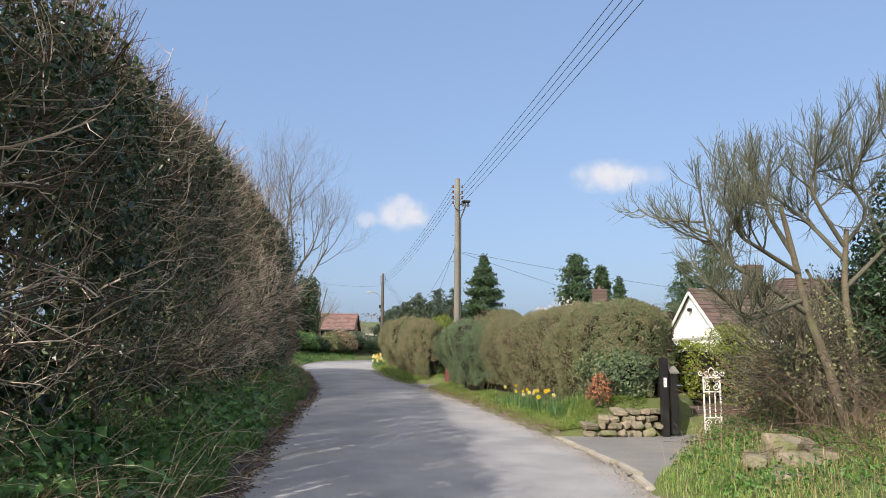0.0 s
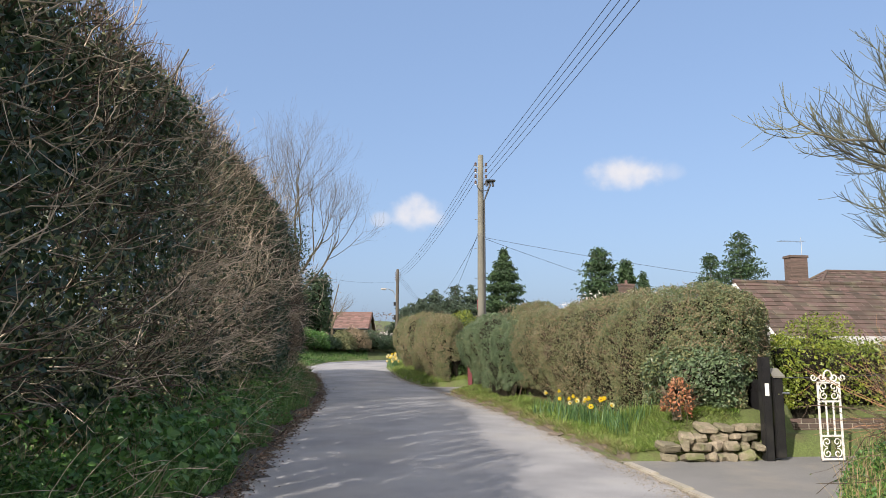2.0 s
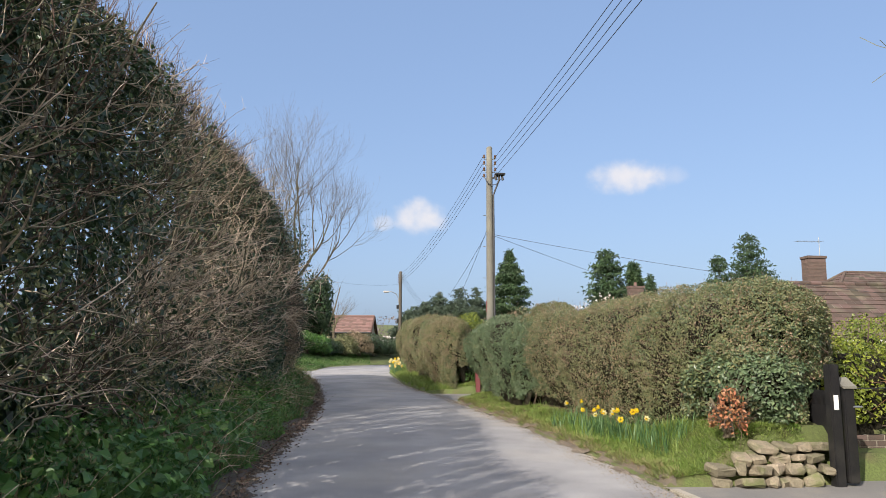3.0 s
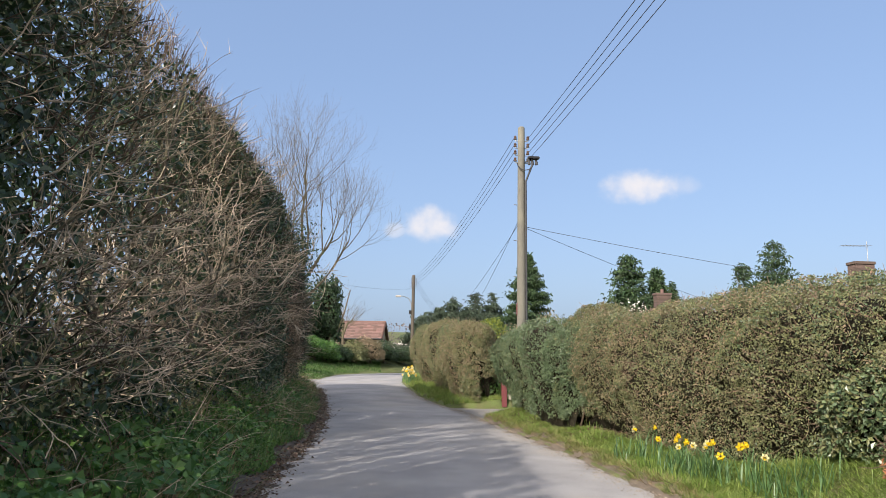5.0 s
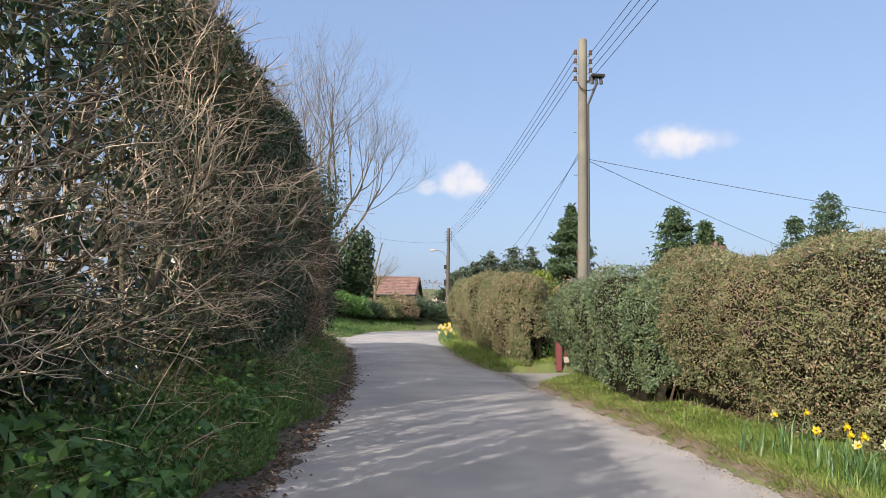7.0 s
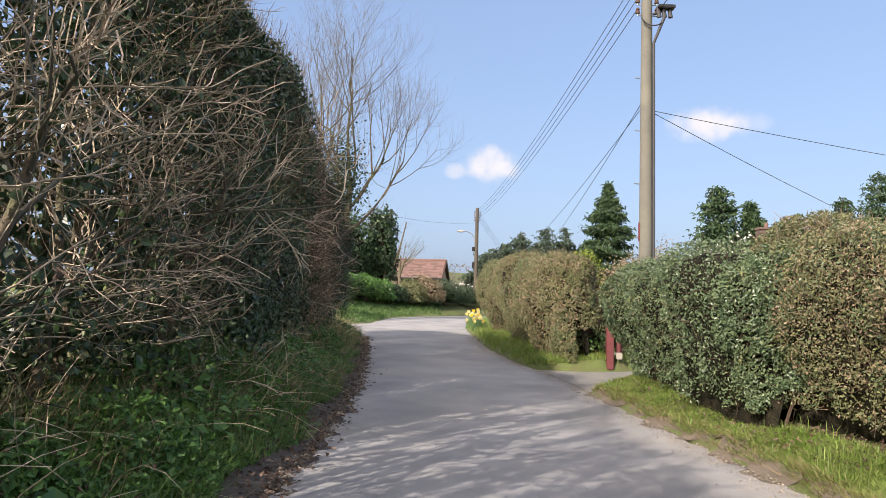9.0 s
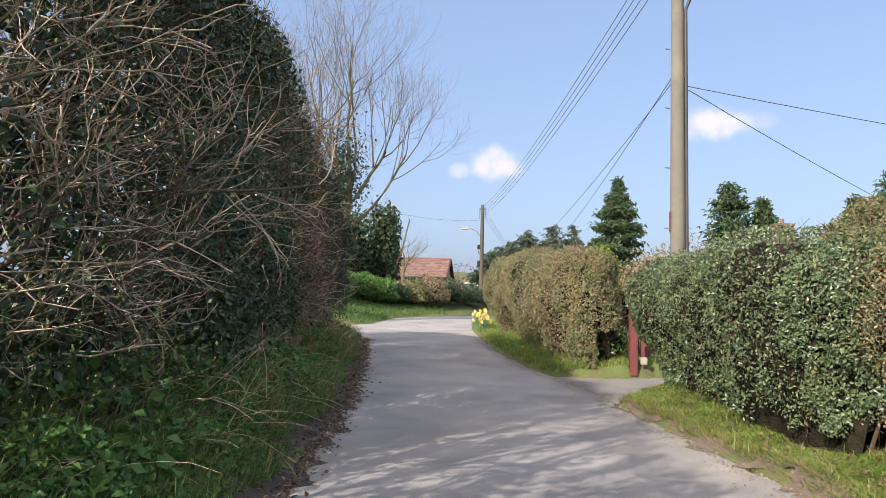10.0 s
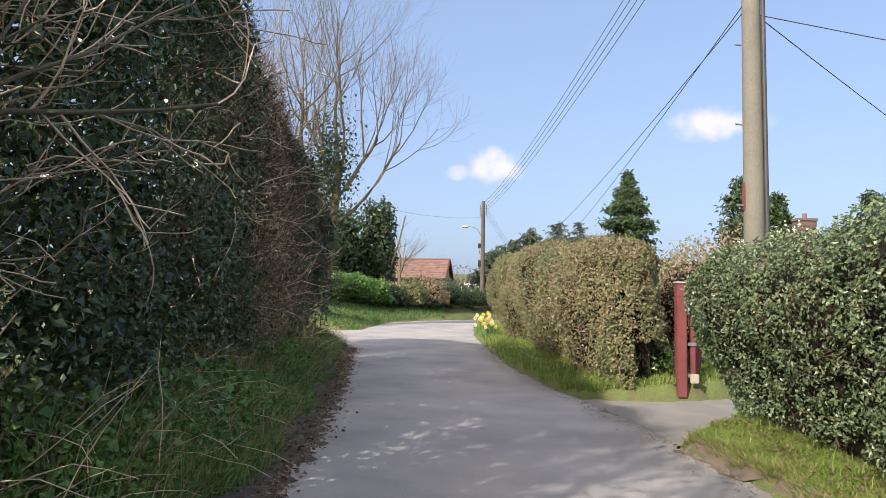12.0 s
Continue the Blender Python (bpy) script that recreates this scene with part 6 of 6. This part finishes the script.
willow((6.1, 8.1, z_at(6.1, 8.1)), [
    ([(6.1, 8.1, 0.3), (6.15, 8.1, 1.55), (6.05, 8.1, 2.3), (6.15, 8.1, 3.1)], 0.06, 0.03),
    ([(6.1, 8.1, 2.9), (5.65, 7.95, 3.4), (5.55, 7.9, 3.65), (5.7, 7.85, 3.9)], 0.03, 0.010),
    ([(6.15, 8.1, 2.95), (6.55, 8.15, 3.35), (6.3, 8.25, 3.75), (6.6, 8.2, 4.2)], 0.03, 0.010),
    ([(6.1, 8.1, 2.4), (6.8, 8.1, 3.0), (7.15, 8.15, 3.65), (7.1, 8.15, 4.1)], 0.03, 0.010),
    ([(6.12, 8.1, 2.7), (5.9, 8.4, 3.2), (5.6, 8.5, 3.5), (5.2, 8.5, 3.7)], 0.03, 0.012)], rng,
       "bare lichen-grown tree with fine upswept twigs on the bank", 0.54)
shrub("tangled_shrub", 5.75, 8.5, z_at(5.75, 8.5), 0.95, 0.8, 1.75, M_OLIVE, 0.04, 2600, rng, "straggling half-bare shrub at the foot of the trees", 7.0, twig=900, twig_mat=M_LICHEN, core=False)
shrub("tangled_shrub", 6.9, 9.3, z_at(6.9, 9.3), 0.9, 0.8, 1.9, M_OLIVE, 0.04, 2600, rng, "straggling half-bare shrub beside the iron gate", 9.0, twig=900, twig_mat=M_LICHEN, core=False)
# tall bare ash beyond the side lane
ash, lev = bare_tree("bare_tree", -3.15, 43.6, z_at(-3.15, 43.6), (0.05, 0.0, 1), 5.5, 0.24, 4, rng, "tall bare ash tree with upswept branches at the junction", M_BARK, M_ASHTWIG,
                     split=(10, 6, 6, 6), shrink=0.65, spread=0.95, lift=0.19, wander=0.11, first=0.55, thin=0.55)
P = np.concatenate([rng.normal(size=(2600, 3)) * np.array([0.45, 0.45, 0.9]) + np.array([-2.95, 43.4, 7.0]), rng.normal(size=(2600, 3)) * np.array([0.35, 0.35, 1.6]) + np.array([-3.2, 43.4, 4.0])])
stuff("ivy_foliage", *leaves(P, unit(P - np.array([-3.0, 43.6, 6.0])), 0.11, rng, 0.7), M_IVY, ash)
for x, y, L, r in ((-5.5, 49.0, 2.6, 0.14), (-1.2, 66.0, 2.8, 0.15), (-3.6, 68.0, 3.2, 0.16), (2.4, 96.0, 4.2, 0.22), (-3.0, 99.0, 4.4, 0.22), (-7.5, 95.0, 4.2, 0.22), (5.8, 104.0, 4.0, 0.2), (9.5, 112.0, 4.2, 0.2)):
    bare_tree("bare_tree", x, y, z_at(x, y), (0, 0, 1), L, r, 3, rng, "bare spreading tree in the distance", M_BARK, M_ASHTWIG, "distant bare trees",
              split=(7, 6, 4), shrink=0.68, spread=0.75, lift=0.10, wander=0.14, first=0.4, n=5)


def conifer(x, y, z, h, r, mat, rng, label, shape=1.0, count=9000, size=0.28, name="conifer", ragged_by=0.25):
    """A conifer: a straight trunk, whorls of drooping boughs, and sprays of needles along each."""
    t = thing(name, (x, y, z), label, "tree", "conifers")
    part("trunk", rod(bmesh.new(), (0, 0, -0.2), (0, 0, h * 0.96), 0.035 * h * 0.5, 0.015, 8), M_BARK, t)
    k = int(34 + h * 9)
    f = np.sort(rng.uniform(0.04, 1.0, k))
    a = np.arange(k) * 2.399 + rng.uniform(-0.3, 0.3, k)
    reach = r * (1 - f) ** shape * (1 + ragged_by * rng.uniform(-1, 1, k)) + 0.06
    P = np.zeros((k, 3))
    P[:, 2] = f * h * 0.97
    P += np.array([x, y, z])
    D = np.stack([np.cos(a), np.sin(a), 0.25 + 0.5 * f], 1)
    pts, rad = twigs(P, D, 1.0, 0.02, rng, n=5, wander=0.08, lift=-0.09, vary=0.0)
    pts = P[:, None] + (pts - P[:, None]) * reach[:, None, None]
    stuff("bough_work", *tubes(pts, rad * 0.9, 4), M_BARK, t)
    w = reach ** 1.15
    pick = rng.choice(k, size=count, p=w / w.sum())
    u = rng.uniform(0.15, 1.0, count) * 3.999
    i = u.astype(int)
    q = (u - i)[:, None]
    C = pts[pick, i] * (1 - q) + pts[pick, i + 1] * q
    out = np.stack([np.cos(a[pick]), np.sin(a[pick]), np.zeros(count)], 1)
    side = np.stack([-out[:, 1], out[:, 0], np.zeros(count)], 1)
    C = C + side * (rng.normal(size=count) * 0.24 * reach[pick])[:, None] + rng.normal(size=(count, 3)) * 0.05 + np.array([0, 0, -0.08]) * rng.uniform(0, 1, count)[:, None]
    stuff("needle_sprays", *leaves(C, np.array([0, 0, 1.0]) + 0.5 * out, size, rng, 0.35, 0.7, 0.5), mat, t)
    return t


rng = np.random.default_rng(61)
conifer(11.75, 57.9, z_at(11.75, 57.9), 10.0 - z_at(11.75, 57.9), 3.0, M_FIR, rng, "dark green pointed fir tree behind the hedge", 0.9, 24000, 0.25)
for x, y, top, r in ((10.4, 64.5, 7.9, 1.5), (9.1, 65.0, 7.7, 2.4), (7.3, 65.0, 7.5, 1.9), (6.1, 64.0, 6.4, 2.0), (5.0, 66.0, 5.8, 1.8), (8.2, 62.0, 6.4, 2.2)):
    g = z_at(x, y)
    conifer(x, y, g, top - g, r, M_FIRBLUE, rng, "greyish green conifer in a garden row", 0.62, 7000, 0.27, ragged_by=0.5)
for x, y, top, r, s in ((23.4, 69.7, 12.0, 3.0, 0.5), (26.3, 70.5, 11.2, 1.9, 0.6), (47.3, 87.3, 17.3, 4.4, 0.5), (43.0, 86.5, 14.3, 3.6, 0.5), (49.5, 60.0, 13.0, 3.0, 0.6), (44.0, 70.0, 9.5, 2.6, 0.6), (15.0, 78.0, 8.2, 2.0, 0.7), (33.5, 84.0, 11.8, 2.2, 0.7)):
    g = z_at(x, y)
    conifer(x, y, g, top - g, r, M_FIR, rng, "tall dark conifer beyond the gardens", s, 11000, 0.42)

# far side of the junction
rng = np.random.default_rng(67)
for x, y, rx, h in ((-3.7, 50.0, 0.9, 1.35), (-2.6, 50.4, 1.0, 1.4), (-1.7, 51.2, 0.8, 1.2)):
    shrub("laurel_bush", x, y, z_at(x, y), rx, 0.9, h, M_LAUREL, 0.13, 2600, rng, "glossy bright green laurel bush on the bank", x, "shrub", twig=0, group="laurel bushes")
for x, y, rx, ry, h, mat in ((-1.0, 52.3, 0.75, 0.9, 1.05, M_IVY), (-0.1, 53.3, 0.8, 0.9, 1.4, M_OLIVE), (0.8, 54.6, 0.95, 1.0, 1.65, M_BROWN), (1.8, 56.2, 0.95, 1.2, 1.35, M_IVY), (3.0, 58.3, 1.1, 1.3, 1.0, M_IVY), (4.6, 60.4, 1.3, 1.4, 1.0, M_IVY), (6.4, 62.6, 1.4, 1.4, 1.0, M_IVY)):
    shrub("roadside_hedge", x, y, z_at(x, y), rx, ry, h, mat, 0.10, 3600, rng, "rounded roadside hedge at the bend", x + 9, "hedge", twig=60, group="hedges at the bend")
for x, y, r, h, mat in ((-1.95, 54.5, 0.95, 5.3, M_IVY), (-3.7, 54.0, 1.5, 4.6, M_FIR), (-5.2, 52.5, 1.6, 4.8, M_FIR), (-7.0, 51.5, 1.7, 4.6, M_IVY), (-4.9, 46.8, 1.0, 3.0, M_OLIVE), (-9.5, 50.0, 2.0, 5.0, M_IVY)):
    shrub("evergreen_tree", x, y, z_at(x, y), r, r, h, mat, 0.19, 4500, rng, "dense dark evergreen tree clad in ivy", x, "tree", twig=0, group="evergreens at the junction")
shrub("blossom_tree", 4.6, 84.0, 0.6, 1.6, 1.6, 4.0, M_BLOSSOM, 0.16, 3000, rng, "small tree in white spring blossom", 3.0, "tree", twig=200, core=False, group="blossom trees")
shrub("blossom_tree", 13.7, 44.7, z_at(13.7, 44.7), 1.7, 1.6, 3.9, M_BLOSSOM, 0.13, 1300, rng, "small tree in white spring blossom", 4.0, "tree", twig=300, core=False, group="blossom trees")
shrub("blossom_shrub", -3.9, 49.3, z_at(-3.9, 49.3) + 0.5, 0.5, 0.5, 1.1, M_BLOSSOM, 0.08, 260, rng, "white blossom over the laurel", 6.0, "shrub", twig=0, core=False)
# brown hedge and low greenery beyond the second drive
for x, y, r, h, mat in ((4.95, 29.3, 0.75, 2.1, M_BROWN), (6.0, 29.8, 0.85, 2.2, M_BROWN), (7.2, 30.3, 0.9, 2.2, M_BROWN), (3.9, 28.1, 0.42, 0.6, M_LAUREL)):
    shrub("drive_hedge", x, y, z_at(x, y), r, r, h, mat, 0.055, 4200 if h > 1 else 900, rng, "brown leaved hedge beside the second drive" if h > 1 else "low dark green plant beside the red gate", x, "hedge" if h > 1 else "shrub", twig=160, group="plants by the second drive")
# garden shrubs behind the clipped hedge
for x, y, r, h, mat in ((4.9, 33.0, 0.8, 2.35, M_GOLD), (9.0, 40.0, 1.5, 3.0, M_OLIVE), (31.0, 66.0, 2.4, 6.5, M_OLIVE)):
    shrub("garden_shrub", x, y, z_at(x, y), r, r, h, mat, 0.08, 3600, rng, "leafy garden shrub behind the hedge", x, "shrub", twig=80, group="garden shrubs")

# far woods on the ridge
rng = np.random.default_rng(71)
woods = thing("far_woods", (0, 300, z_at(0, 300)), "bare woods on the far hillside, greyed in colour to look hazy", "woods", kind="stuff")
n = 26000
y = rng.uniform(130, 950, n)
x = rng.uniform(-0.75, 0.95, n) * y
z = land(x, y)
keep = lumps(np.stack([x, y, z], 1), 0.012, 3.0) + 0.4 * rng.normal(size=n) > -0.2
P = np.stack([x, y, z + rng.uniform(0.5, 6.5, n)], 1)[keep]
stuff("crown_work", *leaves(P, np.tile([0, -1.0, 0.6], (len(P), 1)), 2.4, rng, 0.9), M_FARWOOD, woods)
